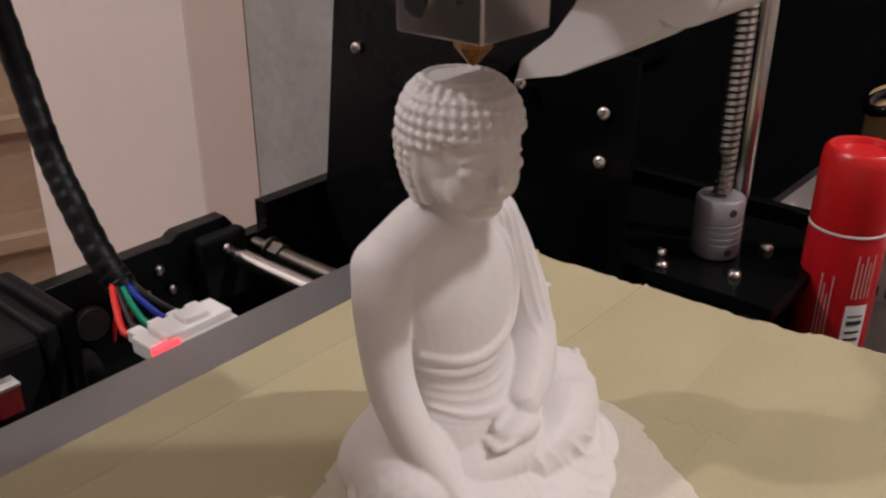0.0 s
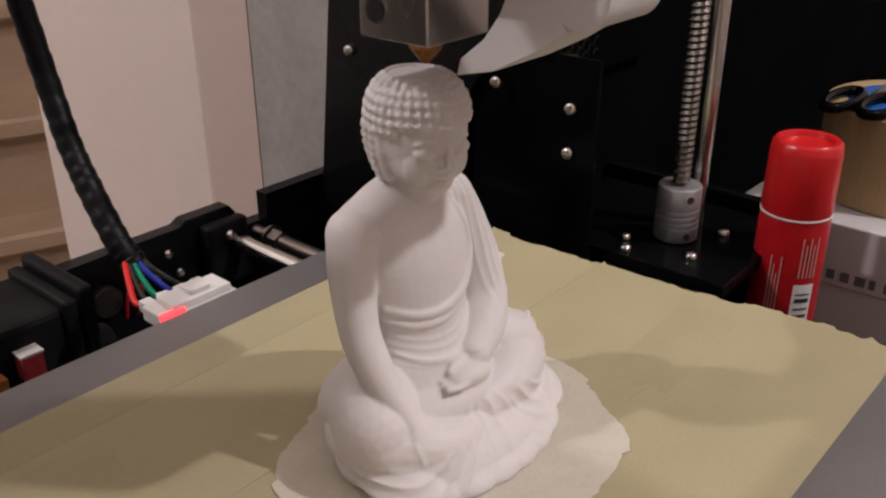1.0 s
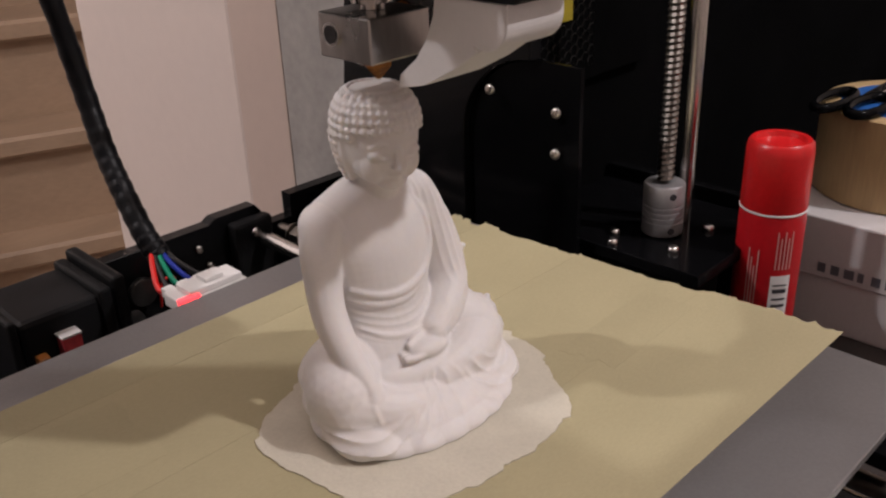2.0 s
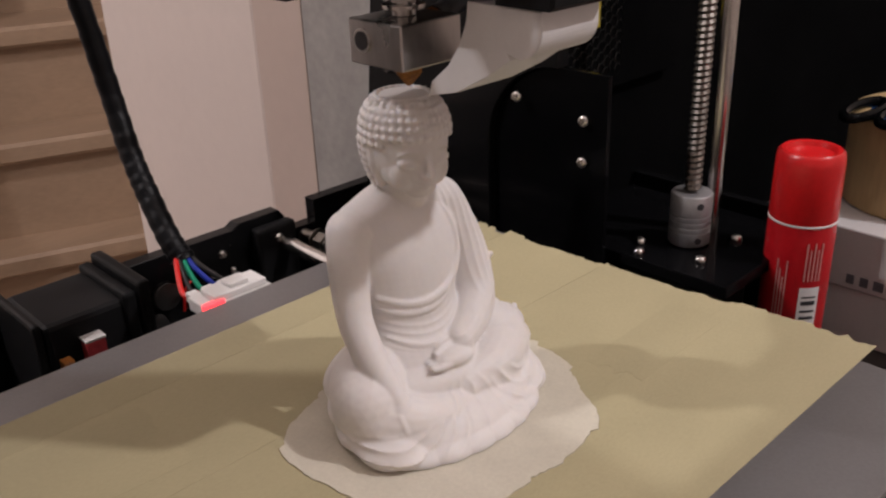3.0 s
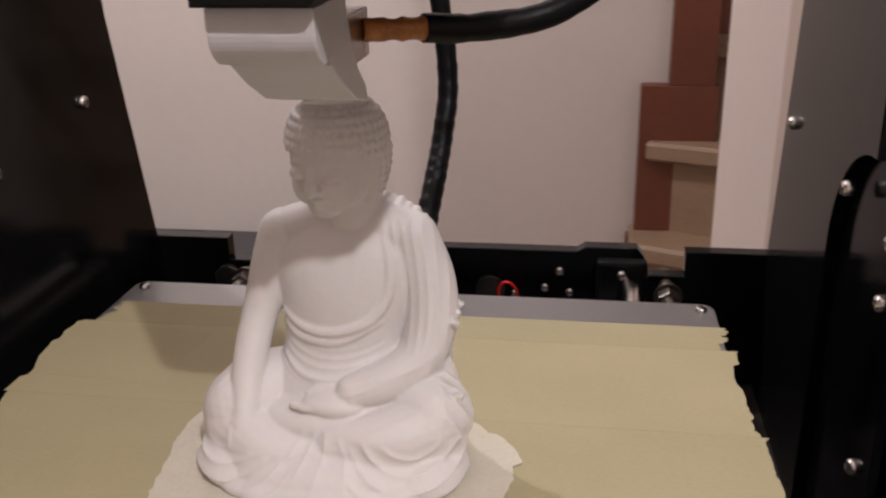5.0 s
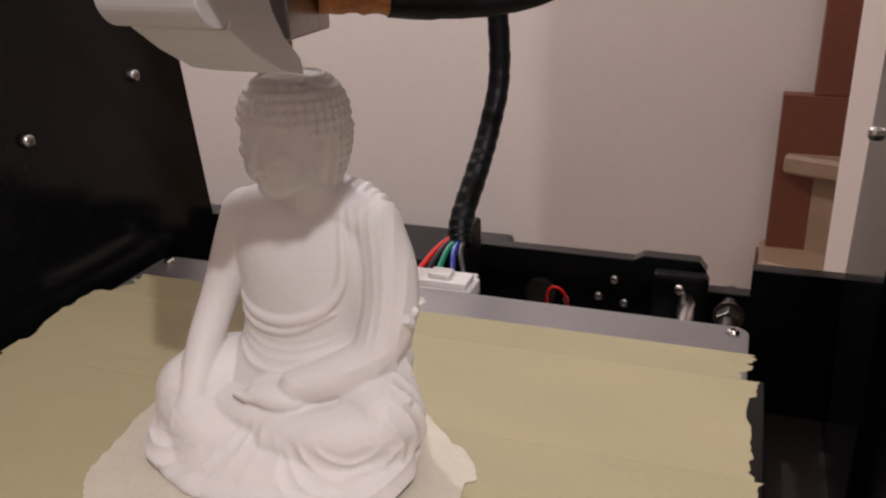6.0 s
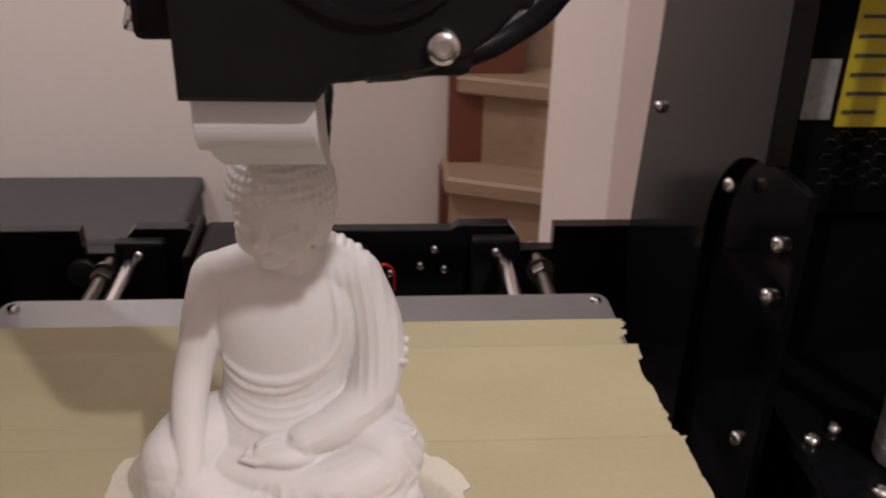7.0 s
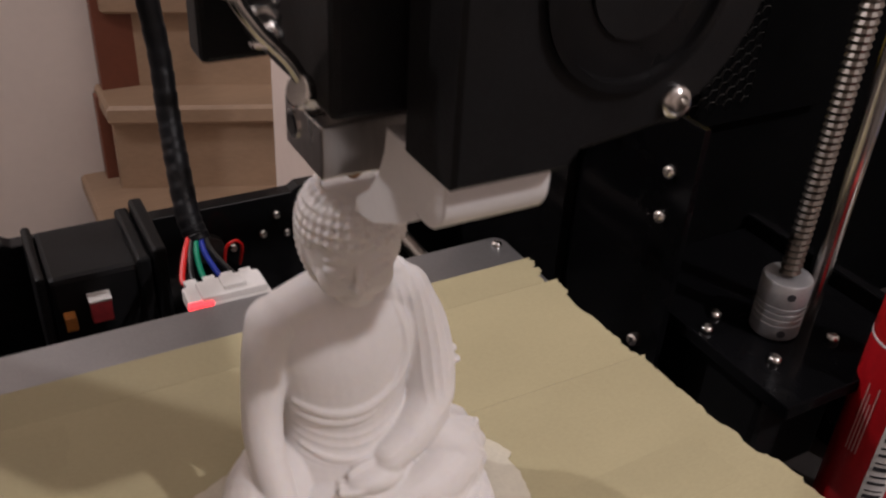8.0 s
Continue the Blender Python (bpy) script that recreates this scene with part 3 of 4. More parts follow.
# rim of the sleeve opening over the hand
limb([(9.4, -8.2, 24.6), (7.4, -10.4, 23.4), (6.8, -11.2, 21.0), (8.2, -10.6, 18.2)], [0.6, 0.9, 0.9, 0.6], 8)
ball((1.6, -9.8, 19.2), (8.0, 4.6, 3.2), (0, 6, 6))
for k in range(4):
    limb([(3, -12.2 + k * 1.6, 20.4), (-4, -13.0 + k * 1.7, 19.4), (-8.5 + 0.6 * k, -12.0 + k * 1.8, 19.6)], [1.25, 1.1, 0.9], 6)
limb([(3, -7.6, 22.4), (-2.0, -8.4, 22.6), (-5.0, -9.0, 21.8)], [1.5, 1.1, 0.9], 6)
# robe: double hem across the chest, pleats over the shoulder
fold([(10.8, 60), (13.2, 53), (12.8, 45), (8.5, 38.6), (0, 35.6), (-8, 36.0), (-14.8, 38.6)], 1.7, -0.35, 16)
fold([(11.5, 37.8), (2, 33.2), (-8, 33.2), (-15, 35.6)], 1.35, -0.35, 16)
fold([(-13.5, 27.0), (-8, 24.2), (1, 23.4), (8, 25.2)], 1.2, -0.3, 16)
# rolled collar behind the neck
for k in range(7):
    u = k / 6
    ball((7.5 + 12.5 * u, 18.0 - 3.0 * u, 65.2 - 5.0 * u * u), (1.4, 4.0, 1.8 + 0.5 * (k % 2)), (0, 20, 0))
# neck, head, face
HEAD_START = len(FORM[0])
limb([(1, 13.0, 60), (1.2, 10.0, 70)], [7.6, 7.2])
HX, HY = 0.9, 6.5
ball((HX, HY, 81.5), (10.9, 12.4, 14.5))
ball((HX, HY - 2.0, 75.0), (9.5, 9.8, 8.4))
ball((HX, HY - 6.4, 69.2), (4.6, 4.2, 3.4))
for s in (-1, 1):
    ball((HX + s * 4.3, HY - 6.4, 74.0), (4.4, 3.8, 5.4))
    limb([(HX + s * 10.5, HY + 0.5, 81), (HX + s * 9.9, HY + 0.4, 76), (HX + s * 8.6, HY + 0.8, 71.0), (HX + s * 8.0, HY + 1.0, 69.0)], [1.4, 1.8, 1.4, 1.2], 7)
    limb([(HX + s * 1.4, HY - 11.7, 79.8), (HX + s * 4.4, HY - 11.4, 80.8), (HX + s * 7.4, HY - 9.4, 79.6)], [0.35, 0.5, 0.35], 8)
    ball((HX + s * 4.3, HY - 9.5, 77.4), (3.4, 2.0, 1.8))
    limb([(HX + s * 2.2, HY - 11.3, 76.9), (HX + s * 4.4, HY - 11.6, 76.4), (HX + s * 6.8, HY - 10.2, 77.1)], [0.35, 0.5, 0.35], 7)
    ball((HX + s * 1.3, HY - 12.0, 73.7), (1.1, 1.2, 0.9))
limb([(HX, HY - 11.6, 79.8), (HX, HY - 12.7, 76.4), (HX, HY - 13.3, 74.0)], [0.9, 1.1, 1.5], 8)
limb([(HX - 2.1, HY - 10.6, 71.4), (HX, HY - 11.4, 71.5), (HX + 2.1, HY - 10.6, 71.4)], [0.35, 0.6, 0.35], 7)
limb([(HX - 1.6, HY - 10.4, 70.1), (HX, HY - 10.9, 70.0), (HX + 1.6, HY - 10.4, 70.1)], [0.4, 0.65, 0.4], 7)
# hair cap with columns of small curls
CAP_C, CAP_R = Vector((HX, HY + 1.0, 83.6)), Vector((11.6, 12.6, 11.6))
ball(tuple(CAP_C), tuple(CAP_R))
ball((HX, HY + 2.6, 77.5), (11.4, 11.0, 10.5))
for j in range(9):
    lat = -0.14 + j * 0.185
    n = 34 if lat < 0.75 else 22
    for i in range(n):
        a = 2 * math.pi * i / n
        d = Vector((math.cos(lat) * math.sin(a), -math.cos(lat) * math.cos(a), math.sin(lat)))
        p = CAP_C + Vector((CAP_R.x * d.x, CAP_R.y * d.y, CAP_R.z * d.z))
        if d.y < -0.25 and p.z < 82.2 + 0.7 * math.cos(2 * a):
            continue
        ball(tuple(p + d * 0.32), 1.12 if lat < 0.75 else 1.0)
for j in range(7):
    for s in (-1, 1):
        for i in range(7):
            a = radians(86 + i * 14 + j * 1.5)
            k = 1 - 0.012 * j * j * 0.6
            ball((HX + s * 11.8 * k * math.sin(a), HY + 2.6 - 11.6 * k * math.cos(a), 81.2 - j * 2.1), 1.12)
# the face looks a little to its right
TURN = np.array(Matrix.Rotation(radians(-15), 3, "Z"))
PIVOT = np.array((HX, HY + 1.0, 0)) * 0.001
for i in range(HEAD_START, len(FORM[0])):
    FORM[0][i] = (FORM[0][i] - PIVOT) @ TURN.T + PIVOT
rough = bpy.data.meshes.new("rough")
rough.from_pydata(np.concatenate(FORM[0]), [], np.concatenate(FORM[1]))
temp = new("rough_form", rough)
mod = temp.modifiers.new("join", "REMESH")
mod.mode, mod.voxel_size = "VOXEL", 0.00042
mod2 = temp.modifiers.new("relax", "SMOOTH")
mod2.factor, mod2.iterations = 0.5, 3
dg = bpy.context.evaluated_depsgraph_get()
solid = bpy.data.meshes.new_from_object(temp.evaluated_get(dg))
bpy.data.objects.remove(temp)


def ease(v, a, b):
    t = np.clip((v - a) / (b - a), 0, 1)
    return t * t * (3 - 2 * t)


def crease(u):
    """Drapery across one period: a round swell with a tight valley."""
    return 1 - 2 * np.abs(np.sin(math.pi * u)) ** 0.7


# drapery worked into the surface: swells and valleys along the cloth's lines
count = len(solid.vertices)
flat = np.empty(count * 3)
solid.vertices.foreach_get("co", flat)
co = flat.reshape(-1, 3) * 1000.0
solid.vertex_normals.foreach_get("vector", flat)
nor = flat.reshape(-1, 3).copy()
x, y, z = co.T
facing = ease(-nor[:, 1], -0.1, 0.5)
lift = np.zeros(count)
sag = z - 0.016 * (x - 1) ** 2 - 0.05 * x
lift += 0.13 * crease(sag / 2.2) * facing * ease(sag, 20.5, 22) * (1 - ease(sag, 30, 32)) * ease(x, -16, -13) * (1 - ease(x, 11, 14)) * ease(z, 22, 24)
pleat = x - 0.17 * (57 - z) + 0.0035 * (57 - z) ** 2
lift += 0.17 * crease(pleat / 2.4) * facing * ease(pleat, 11.5, 13.5) * ease(z, 29, 36) * (1 - ease(z, 61, 64))
knee = np.sqrt((x - 21.5) ** 2 + (1.15 * (z - 15.5)) ** 2 + 0.35 * (y + 6) ** 2)
lift += 0.42 * crease(knee / 3.4 + 0.15) * ease(knee, 7.5, 9.5) * (1 - ease(z, 11.5, 14.5)) * ease(x, 6, 11) * ease(-nor[:, 1] + np.abs(nor[:, 0]), 0.1, 0.6) * ease(z, 1.2, 3.0)
shin = np.sqrt((x + 26) ** 2 + (1.2 * (z - 16)) ** 2 + 0.3 * (y + 6) ** 2)
lift += 0.36 * crease(shin / 3.4) * ease(shin, 8.5, 10.5) * (1 - ease(z, 8.0, 10.0)) * (1 - ease(x, -9, -5)) * ease(-nor[:, 1] - 0.6 * nor[:, 0], 0.1, 0.6) * ease(z, 1.2, 3.0)
fan = np.arctan2(x + 1.5 + 0.06 * (18 - z) ** 2 * 0.5, 22 - z)
lift += 0.22 * crease(fan / 0.34) * facing * ease(x, -11, -6) * (1 - ease(x, 9, 13)) * (1 - ease(z, 12.5, 15.5)) * ease(z, 0.8, 2.5) * ease(-y, 8, 11)
lift += 0.5 * crease((y + 0.15 * z) / 4.2) * ease(nor[:, 0], 0.3, 0.7) * ease(x, 24, 27) * ease(z, 5, 9) * (1 - ease(z, 26, 30))
turn = np.arctan2(y, x)
lift += 0.55 * np.abs(np.cos(9.0 * turn + 0.6)) * (1 - ease(z, 2.0, 6.0)) * ease(-nor[:, 1] + np.abs(nor[:, 0]), 0.2, 0.7)
co += nor * lift[:, None]
# the figure sits back from the hem and leans a little to its left
co[:, 1] += 5.3 * ease(z, -2.0, 10.5)
co[:, 0] += 1.6 * ease(z, 22, 46)
solid.vertices.foreach_set("co", (co * 0.001).ravel())
solid.update()
bm = bmesh.new()
bm.from_mesh(solid)
for cut, way in ((0.0936, (0, 0, 1)), (0.0, (0, 0, -1))):
    geom = bm.verts[:] + bm.edges[:] + bm.faces[:]
    got = bmesh.ops.bisect_plane(bm, geom=geom, plane_co=(0, 0, cut), plane_no=way, clear_outer=True)
    edges = [e for e in got["geom_cut"] if isinstance(e, bmesh.types.BMEdge)]
    if way[2] < 0:
        bmesh.ops.contextual_create(bm, geom=edges)
        continue
    ring = list({v for e in edges for v in e.verts})
    mid = sum((v.co for v in ring), Vector()) / len(ring)
    start, links = edges[0], {}
    for e in edges:
        for v in e.verts:
            links.setdefault(v, []).append(e)
    order, v, e = [start.verts[0]], start.verts[1], start
    while v is not order[0]:
        order.append(v)
        e = next(q for q in links[v] if q is not e)
        v = e.other_vert(v)
    last = order
    for shrink, drop in ((0.93, 0.0), (0.91, -0.0002), (0.89, -0.0005), (0.4, -0.0004)):
        nxt = []
        for v in order:
            d = v.co - mid
            nxt.append(bm.verts.new(mid + d.normalized() * min(d.length, 0.0110) * shrink + Vector((0, 0, drop))))
        for i in range(len(order)):
            j = (i + 1) % len(order)
            bm.faces.new((last[i], last[j], nxt[j], nxt[i]))
        last = nxt
    bm.faces.new(last)
statue = part("statue", bm, PLA, None, smooth=True)
statue.location = (0, 0, 0.0009)
tagged(statue, "unfinished white 3d-printed seated statue with flat open head", "statue")

# ---- print head ----
head = thing("extruder", "black extruder with steel heater block and white duct", "extruder", (0.0010, 0.008, 0.0970))


def H(x, y, z):
    return (x - 0.008, y - 0.015, z - 0.0945)


def hbox(lo, hi, bevel=0.0, bm=None):
    return box(H(*lo), H(*hi), bevel, bm)


block = part("heater_block", hbox((-0.0030, 0.0050, 0.1015), (0.0175, 0.0250, 0.1130), 0.0005), BLOCK, head, "machined steel heater block")
bm = rod(H(-0.0026, 0.0195, 0.1078), H(-0.0036, 0.0195, 0.1078), 0.0031, n=24)
part("heater_cartridge", bm, STEEL, block, "round cartridge end with dark ring")
# solid dark disc paints the shade that an open bore would hold
part("bore", rod(H(-0.0032, 0.0195, 0.1078), H(-0.00385, 0.0195, 0.1078), 0.0023, n=20), DARKFILL, block, "dark disc painted for the shade inside the bore")
nz = lathe([(0.0004, 0.0), (0.0009, 0.0003), (0.0036, 0.0034), (0.0038, 0.0036), (0.0038, 0.0062), (0.0030, 0.0066), (0.0030, 0.0072)], H(0.0085, 0.0160, 0.0945), 6)
part("nozzle", nz, BRASS, head, "stained brass nozzle")
part("heat_break", rod(H(0.0072, 0.015, 0.1132), H(0.0072, 0.015, 0.124), 0.0032, n=18), BLOCK, head, "steel heat break", smooth=True)
for k in range(4):
    part("cooling_fin", rod(H(0.0072, 0.015, 0.1150 + k * 0.0022), H(0.0072, 0.015, 0.1160 + k * 0.0022), 0.0055, n=20), BLOCK, head)
# carriage body above
body = hbox((-0.0100, -0.0180, 0.1245), (0.0400, 0.0300, 0.2100), 0.0015)
hbox((0.0395, -0.0180, 0.1300), (0.0600, 0.0290, 0.2100), 0.0015, body)
part("carriage_body", body, BLACK, head, "black carriage body")
part("carriage_back", hbox((-0.0180, 0.0305, 0.1180), (0.0480, 0.0400, 0.2150), 0.0015), BLACK, head, "black carriage plate")
# blower: flat snail housing with a round inlet
bl = [(x - 0.008, z - 0.0945) for x, z in [(0.0010, 0.1200), (0.0225, 0.1198), (0.0250, 0.1228), (0.0330, 0.1236)] + arc(0.0330, 0.1500, 0.0262, -75, 100, 14) + [(0.0100, 0.1745), (0.0010, 0.1700)]]
part("blower", prism(bl, 0.0170, 1, -0.0385 - 0.015, 0.0008), BLACK, head, "flat black blower fan", smooth=True)
ringm = lathe([(0.0158, -0.0004), (0.0172, -0.0004), (0.0176, 0.0012), (0.0160, 0.0012), (0.0156, 0.0)], (0, 0, 0), 40)
bmesh.ops.transform(ringm, matrix=Matrix.Translation(H(0.0315, -0.0386, 0.1500)) @ Matrix.Rotation(radians(90), 4, "X"), verts=ringm.verts)
part("inlet_ring", ringm, ACRYLIC, head, "glossy round blower inlet", smooth=True)
hubm = rod(H(0.0315, -0.0386, 0.1500), H(0.0315, -0.0392, 0.1500), 0.0092, n=30)
part("blower_hub", hubm, BLACK, head, "dark blower hub", smooth=True)
part("ear", hbox((0.0330, -0.0375, 0.1235), (0.0475, -0.0230, 0.1340), 0.0020), BLACK, head, "black screw ear")
screw(H(0.0425, -0.0378, 0.1290), (0, -1, 0), 0.0030, head)
# white air duct: side outline swept across x
prof = [(0.0015, 0.0955), (-0.0080, 0.0978), (-0.0180, 0.1030), (-0.0255, 0.1080)] + arc(-0.0280, 0.1152, 0.0066, 300, 185, 14) + [(-0.0346, 0.1195), (-0.0125, 0.1198)]
prof += [(-0.0118, 0.1150), (-0.0095, 0.1095), (-0.0055, 0.1040), (0.0005, 0.0992)]
part("air_duct", prism([(y - 0.015, z - 0.0945) for y, z in prof], 0.0200, 0, 0.0022 - 0.008, 0.0002), DUCT, head, "white printed air duct")
# insulated heater leads in a sleeve
lead = smooth_path([H(0.0170, 0.0200, 0.1080), H(0.0240, 0.0250, 0.1075), H(0.0330, 0.0310, 0.1070)], 6)
part("insulation", tube(lead, 0.0028, 10, lumps=0.25, seed=3), KAPTON, head, "orange insulation round the leads", smooth=True)
lead = smooth_path([H(0.0300, 0.0290, 0.1072), H(0.0420, 0.0370, 0.1062), H(0.0600, 0.0460, 0.1085), H(0.0760, 0.0480, 0.1200), H(0.0840, 0.0460, 0.1400), H(0.0760, 0.0430, 0.1700), H(0.0490, 0.0390, 0.1850)], 7)
part("cable_sleeve", tube(lead, 0.0035, 12, lumps=0.1, seed=5), RUBBER, head, "black cable sleeve", smooth=True)
# steel lever and twisted spring wire at the side
lev = smooth_path([H(-0.0210, -0.0060, 0.1640), H(-0.0205, -0.0080, 0.1540), H(-0.0225, -0.0090, 0.1460), H(-0.0190, -0.0090, 0.1390), H(-0.0135, -0.0085, 0.1325), H(-0.0105, -0.0080, 0.1270)], 6)
part("lever", tube(lev, 0.0013, 10), STEEL, head, "bent steel lever", smooth=True)
spr = []
for k in range(110):
    t = k / 109
    c = Vector(H(-0.0165 - 0.0025 * t, -0.0070, 0.1340 + 0.030 * t))
    spr.append(c + Vector((0.0024 * math.cos(k * 0.62), 0.0024 * math.sin(k * 0.62), 0)))
part("spring", tube(spr, 0.0006, 6), STEEL, head, "small steel spring", smooth=True)
part("lever_nut", rod(H(-0.0128, -0.0092, 0.1275), H(-0.0092, -0.0080, 0.1262), 0.0030, n=14, bevel=0.0005), STEEL, head, "steel lever nut")
part("lever_nut", rod(H(-0.0242, -0.0095, 0.1462), H(-0.0218, -0.0090, 0.1456), 0.0022, n=12, bevel=0.0004), STEEL, head, "steel lever nut")

# cross rods that carry the print head
for z in (0.165, 0.205):
    part("cross_rod", rod((-0.20, 0.0450, z - Z0), (0.205, 0.0450, z - Z0), 0.004, n=20), STEEL, printer, "polished steel cross rod", smooth=True)

# ---- motor with its clamp at the rear ----
ymotor = thing("stepper_motor", "black stepper motor clamped at the rear plate", "motor", (-0.034, 0.186, TABLE_Z))
part("casing", box((-0.0215, -0.0170, 0.0), (0.0180, 0.0240, 0.0775), 0.0025), BLACK, ymotor)
part("end_cap", box((-0.0255, -0.0180, 0.030), (-0.0218, 0.0250, 0.0800), 0.0015), BLACK, ymotor, "black end cap")
part("clamp", box((0.0120, -0.0195, 0.030), (0.0178, 0.0250, 0.0805), 0.0015), BLACK, ymotor, "black clamp strap")
part("clamp_head", box((0.0182, -0.0205, 0.030), (0.0240, 0.0250, 0.0840), 0.0015), BLACK, ymotor, "black clamp head")
part("pulley", rod((0.0245, 0.0, 0.046), (0.0365, 0.0, 0.046), 0.0085, n=24, bevel=0.0008), BLACK, ymotor, "dark pulley", smooth=True)
part("socket", box((-0.0080, -0.0235, 0.0580), (0.0000, -0.0172, 0.0675), 0.0005), JST, ymotor, "small red wire socket")
part("socket_rim", box((-0.0083, -0.0238, 0.0677), (0.0003, -0.0170, 0.0687), 0.0002), WHITE, ymotor, "white socket rim")
part("socket", box((-0.0180, -0.0225, 0.0560), (-0.0135, -0.0172, 0.0625), 0.0005), KAPTON, ymotor, "small orange wire socket")

# ---- bed cable ----
cable = thing("bed_cable", "black sleeved cable hanging to the bed plug", "cable", (0.0, 0.126, 0.0))


def C(*p):
    return (p[0], p[1] - 0.126, p[2])


path = smooth_path([C(-0.0010, 0.1490, 0.0020), C(-0.0025, 0.1560, 0.0100), C(-0.0010, 0.1720, 0.0250), C(0.0005, 0.1850, 0.0400), C(0.0018, 0.1960, 0.0620), C(-0.0014, 0.2000, 0.0950), C(-0.0090, 0.2010, 0.1400), C(-0.0195, 0.1960, 0.2200)], 16)
part("sleeve", tube(path, lambda t: (0.0046 - 0.0006 * t) * (1 + 0.11 * ((t * 23) % 1.0)), 14, lumps=0.015, seed=2), RUBBER, cable, "taped black sleeve", smooth=True)
for k, (c, dx) in enumerate((("red", -0.0125), ("black", -0.0090), ("green", -0.0050), ("blue", 0.0005), ("black", 0.0050))):
    p = smooth_path([C(-0.0030 + k * 0.0011, 0.1520, 0.0055), C(-0.0040 + dx * 0.35 + k * 0.0009, 0.1420, 0.0020), C(dx + 0.0005, 0.1330, -0.0030), C(dx + 0.002, 0.1285, -0.0035)], 5)
    part("wire", tube(p, 0.0011, 8), WIRES[c], cable, c + " wire", smooth=True)
loop = smooth_path([(0.0230, 0.2080, -0.052), (0.0235, 0.2040, -0.039), (0.0275, 0.2030, -0.0355), (0.0315, 0.2060, -0.0410), (0.0320, 0.2140, -0.0560)], 6)
lw = part("loose_wire", tube(loop, 0.0007, 8), WIRES["red"], None, smooth=True)
tagged(lw, "short red wire looped at the rear plate", "wire")

# ---- spray can ----
can = thing("spray_can", "red spray can with red cap beside the printer", "spray can", (0.2085, -0.0105, TABLE_Z))
R = 0.0143
part("can_body", lathe([(R * 0.92, 0.0), (R, 0.002), (R, 0.0880), (R * 0.985, 0.0895), (R * 0.985, 0.0918)], n=48), REDCAN, can, smooth=True)
part("rim", lathe([(R * 0.99, 0.0916), (R * 1.012, 0.0917), (R * 1.012, 0.0924), (R * 0.99, 0.0925)], n=48), WHITEBAR, can, "thin pale rim")
part("cap", lathe([(R * 0.99, 0.0926), (R * 1.0, 0.0930), (R * 0.985, 0.1180), (R * 0.95, 0.1215), (R * 0.86, 0.1228), (R * 0.74, 0.1226), (R * 0.68, 0.1205), (R * 0.1, 0.1200)], n=48), RED, can, "red plastic cap with a recessed top", smooth=True)


def wrap(name, a0, a1, z0, z1, material, parent, off=0.0002, label=""):
    """A printed patch on the round can."""
    bm = bmesh.new()
    n = 8
    vs = [[bm.verts.new(((R + off) * math.cos(radians(a0 + (a1 - a0) * i / n)), (R + off) * math.sin(radians(a0 + (a1 - a0) * i / n)), z)) for z in (z0, z1)] for i in range(n + 1)]
    for p, q in zip(vs, vs[1:]):
        bm.faces.new((p[0], q[0], q[1], p[1]))
    return part(name, bm, material, parent, label)


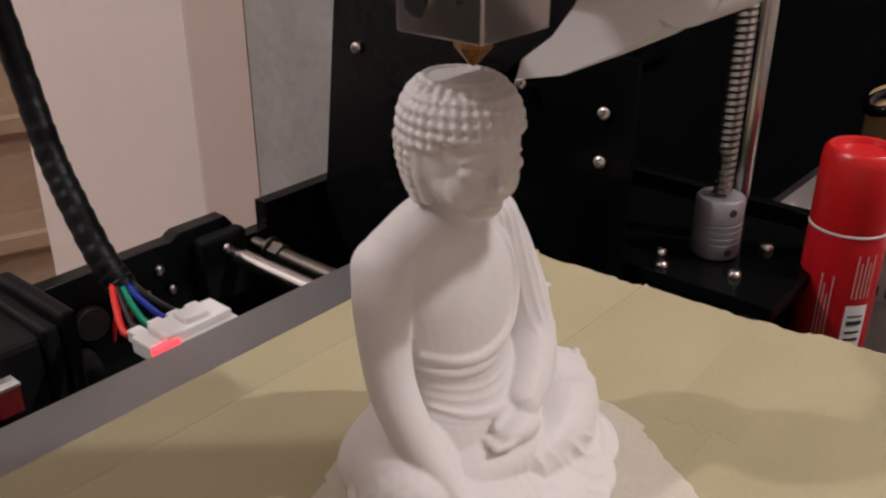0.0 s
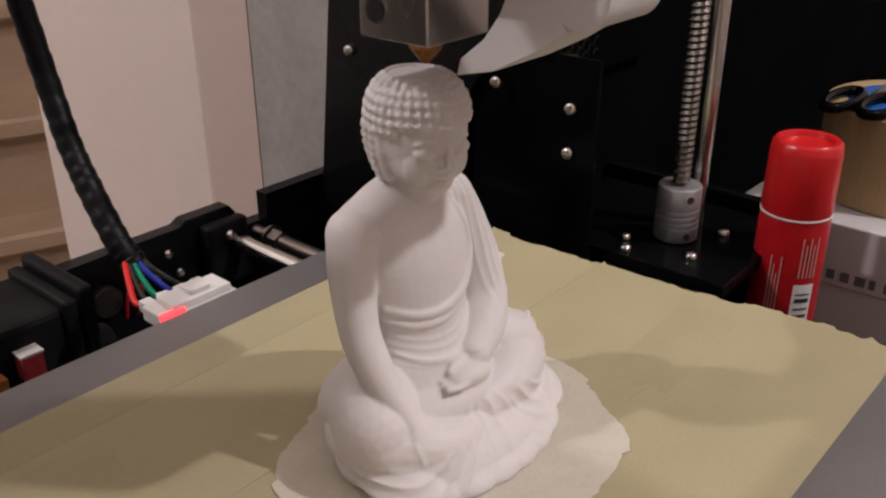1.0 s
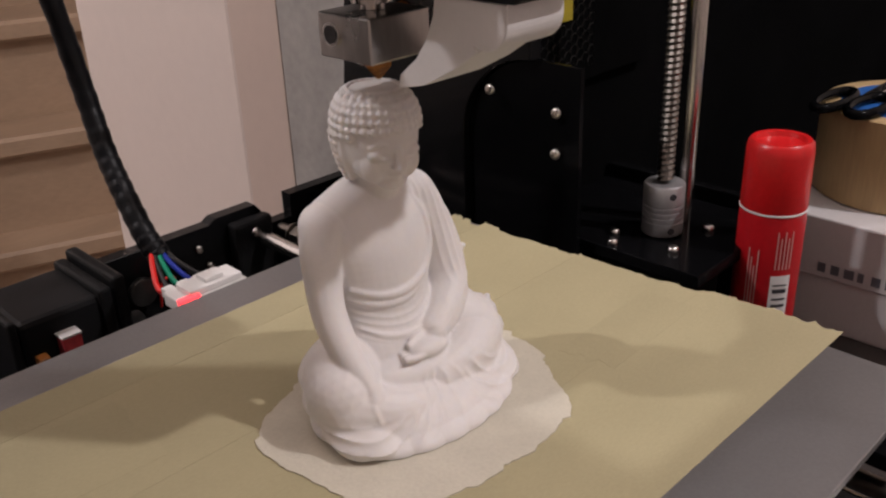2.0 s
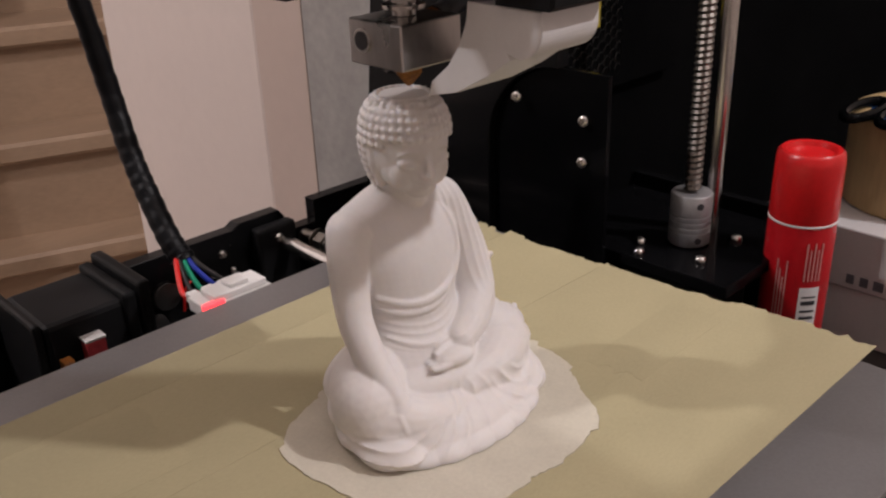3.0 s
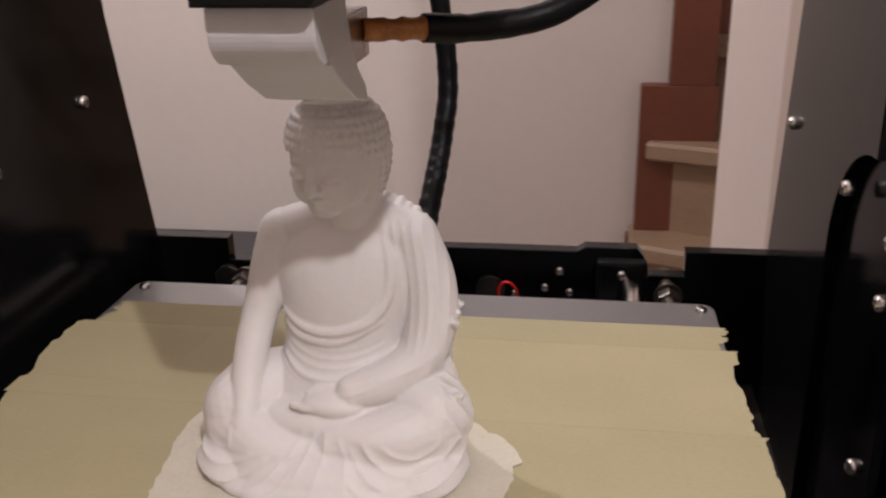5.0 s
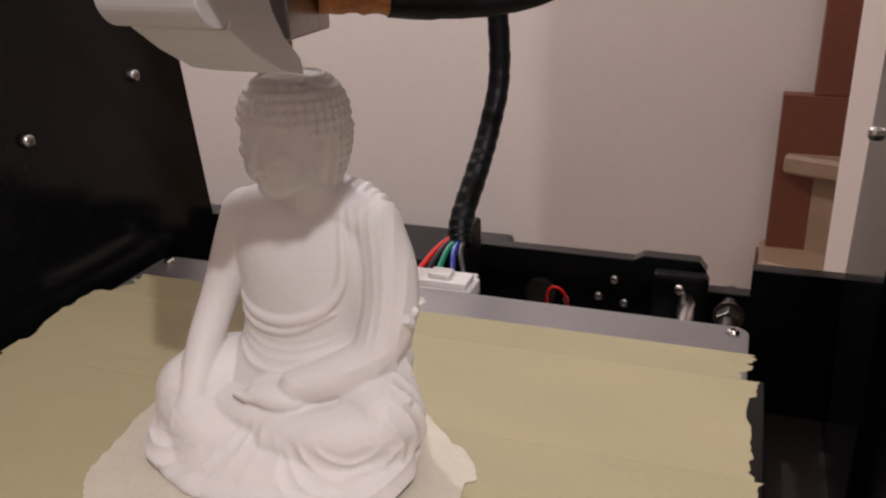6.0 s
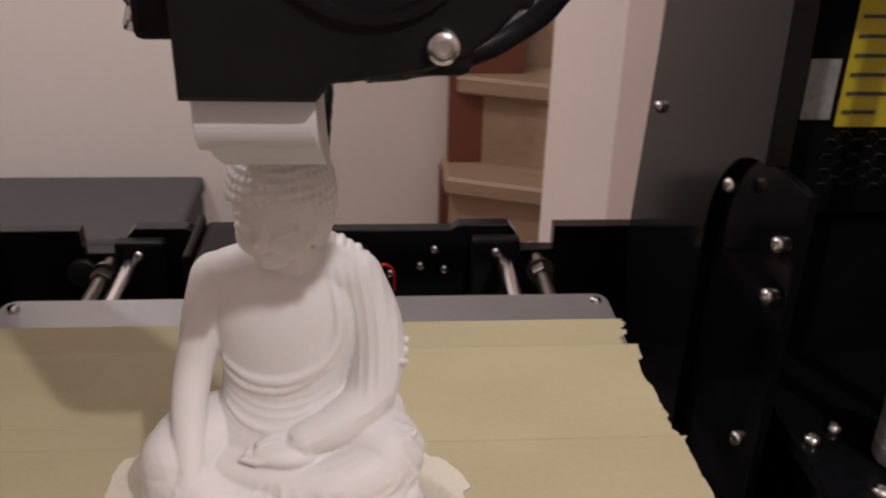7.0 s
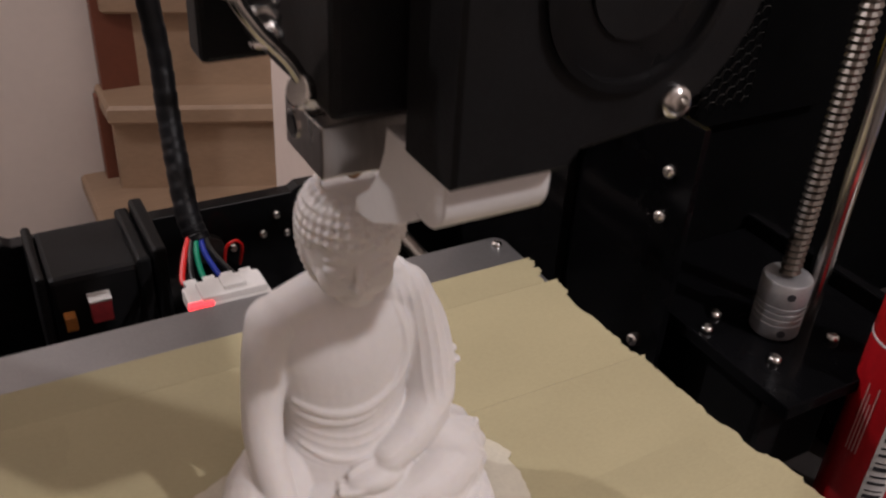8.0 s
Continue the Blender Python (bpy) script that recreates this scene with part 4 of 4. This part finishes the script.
wrap("barcode_patch", 214, 250, 0.0220, 0.0640, WHITEBAR, can, label="white barcode patch")
for k in range(11):
    w = (0.0010, 0.0020, 0.0007, 0.0014)[k % 4]
    wrap("bar", 219, 244, 0.0240 + k * 0.0035, 0.0240 + k * 0.0035 + w, DARKFILL, can, 0.0004)
for k in range(5):
    wrap("print_line", 218 + k * 6.5, 220.5 + k * 6.5, 0.0670, 0.0850 - 0.003 * (k % 2), PINKBAR, can, 0.0003)
for k in range(4):
    wrap("print_line", 172 + k * 5.5, 174.2 + k * 5.5, 0.045, 0.0760 - 0.004 * (k % 3), PINKBAR, can, 0.0003)

# ---- boxes, tape roll and scissors beyond the can ----
carton = thing("phone_carton", "white glossy cardboard carton beside the can", "carton", (0.277, -0.02, TABLE_Z))
part("carton_body", box((0.0, -0.085, 0.0), (0.140, 0.061, 0.0600), 0.0012), CARD, carton)
part("carton_lid", box((-0.0012, -0.0862, 0.0300), (0.1412, 0.0622, 0.0625), 0.0010), CARD, carton, "white carton lid")
x = -0.0016
for k, (w, hgt) in enumerate(((0.004, 0.005), (0.0042, 0.005), (0.0050, 0.005), (0.0030, 0.005), (0.0042, 0.005), (0.0042, 0.0065), (0.0022, 0.0), (0.0062, 0.0095), (0.0062, 0.0095), (0.0058, 0.0095), (0.0062, 0.0095))):
    y = 0.012 - k * 0.0068
    if hgt:
        part("print_bar", box((x, y - w, 0.0335), (x + 0.0003, y, 0.0335 + hgt)), GREYINK, carton)
roll = thing("tape_roll", "tan masking tape roll lying on the carton", "tape", (0.341, -0.020, TABLE_Z + 0.0627))
part("tape_winding", lathe([(0.0440, 0.0), (0.0450, 0.0006), (0.0450, 0.0465), (0.0440, 0.0471), (0.0360, 0.0471), (0.0355, 0.0465), (0.0355, 0.0010)], n=64), TAPE2, roll, smooth=True)
part("core", lathe([(0.0345, 0.001), (0.0352, 0.001), (0.0352, 0.0469), (0.0345, 0.0469)], n=48), BLUE, roll, "blue inner core", smooth=True)
sc = thing("scissors", "black plastic scissor handles resting on the tape roll", "scissors", (0.322, 0.004, TABLE_Z + 0.0627 + 0.0472))
for y0, wide in ((0.006, 0.0065), (-0.012, 0.0075)):
    ring = [Vector((-0.010 + 0.020 * math.cos(2 * math.pi * i / 30), y0 + wide * math.sin(2 * math.pi * i / 30), 0.0026)) for i in range(31)]
    part("finger_loop", tube(ring, 0.0026, 10), SHELF, sc, "black finger loop", smooth=True)
part("blade", box((0.008, -0.008, 0.0010), (0.066, -0.001, 0.0030), 0.0005), STEEL, sc, "steel blade")
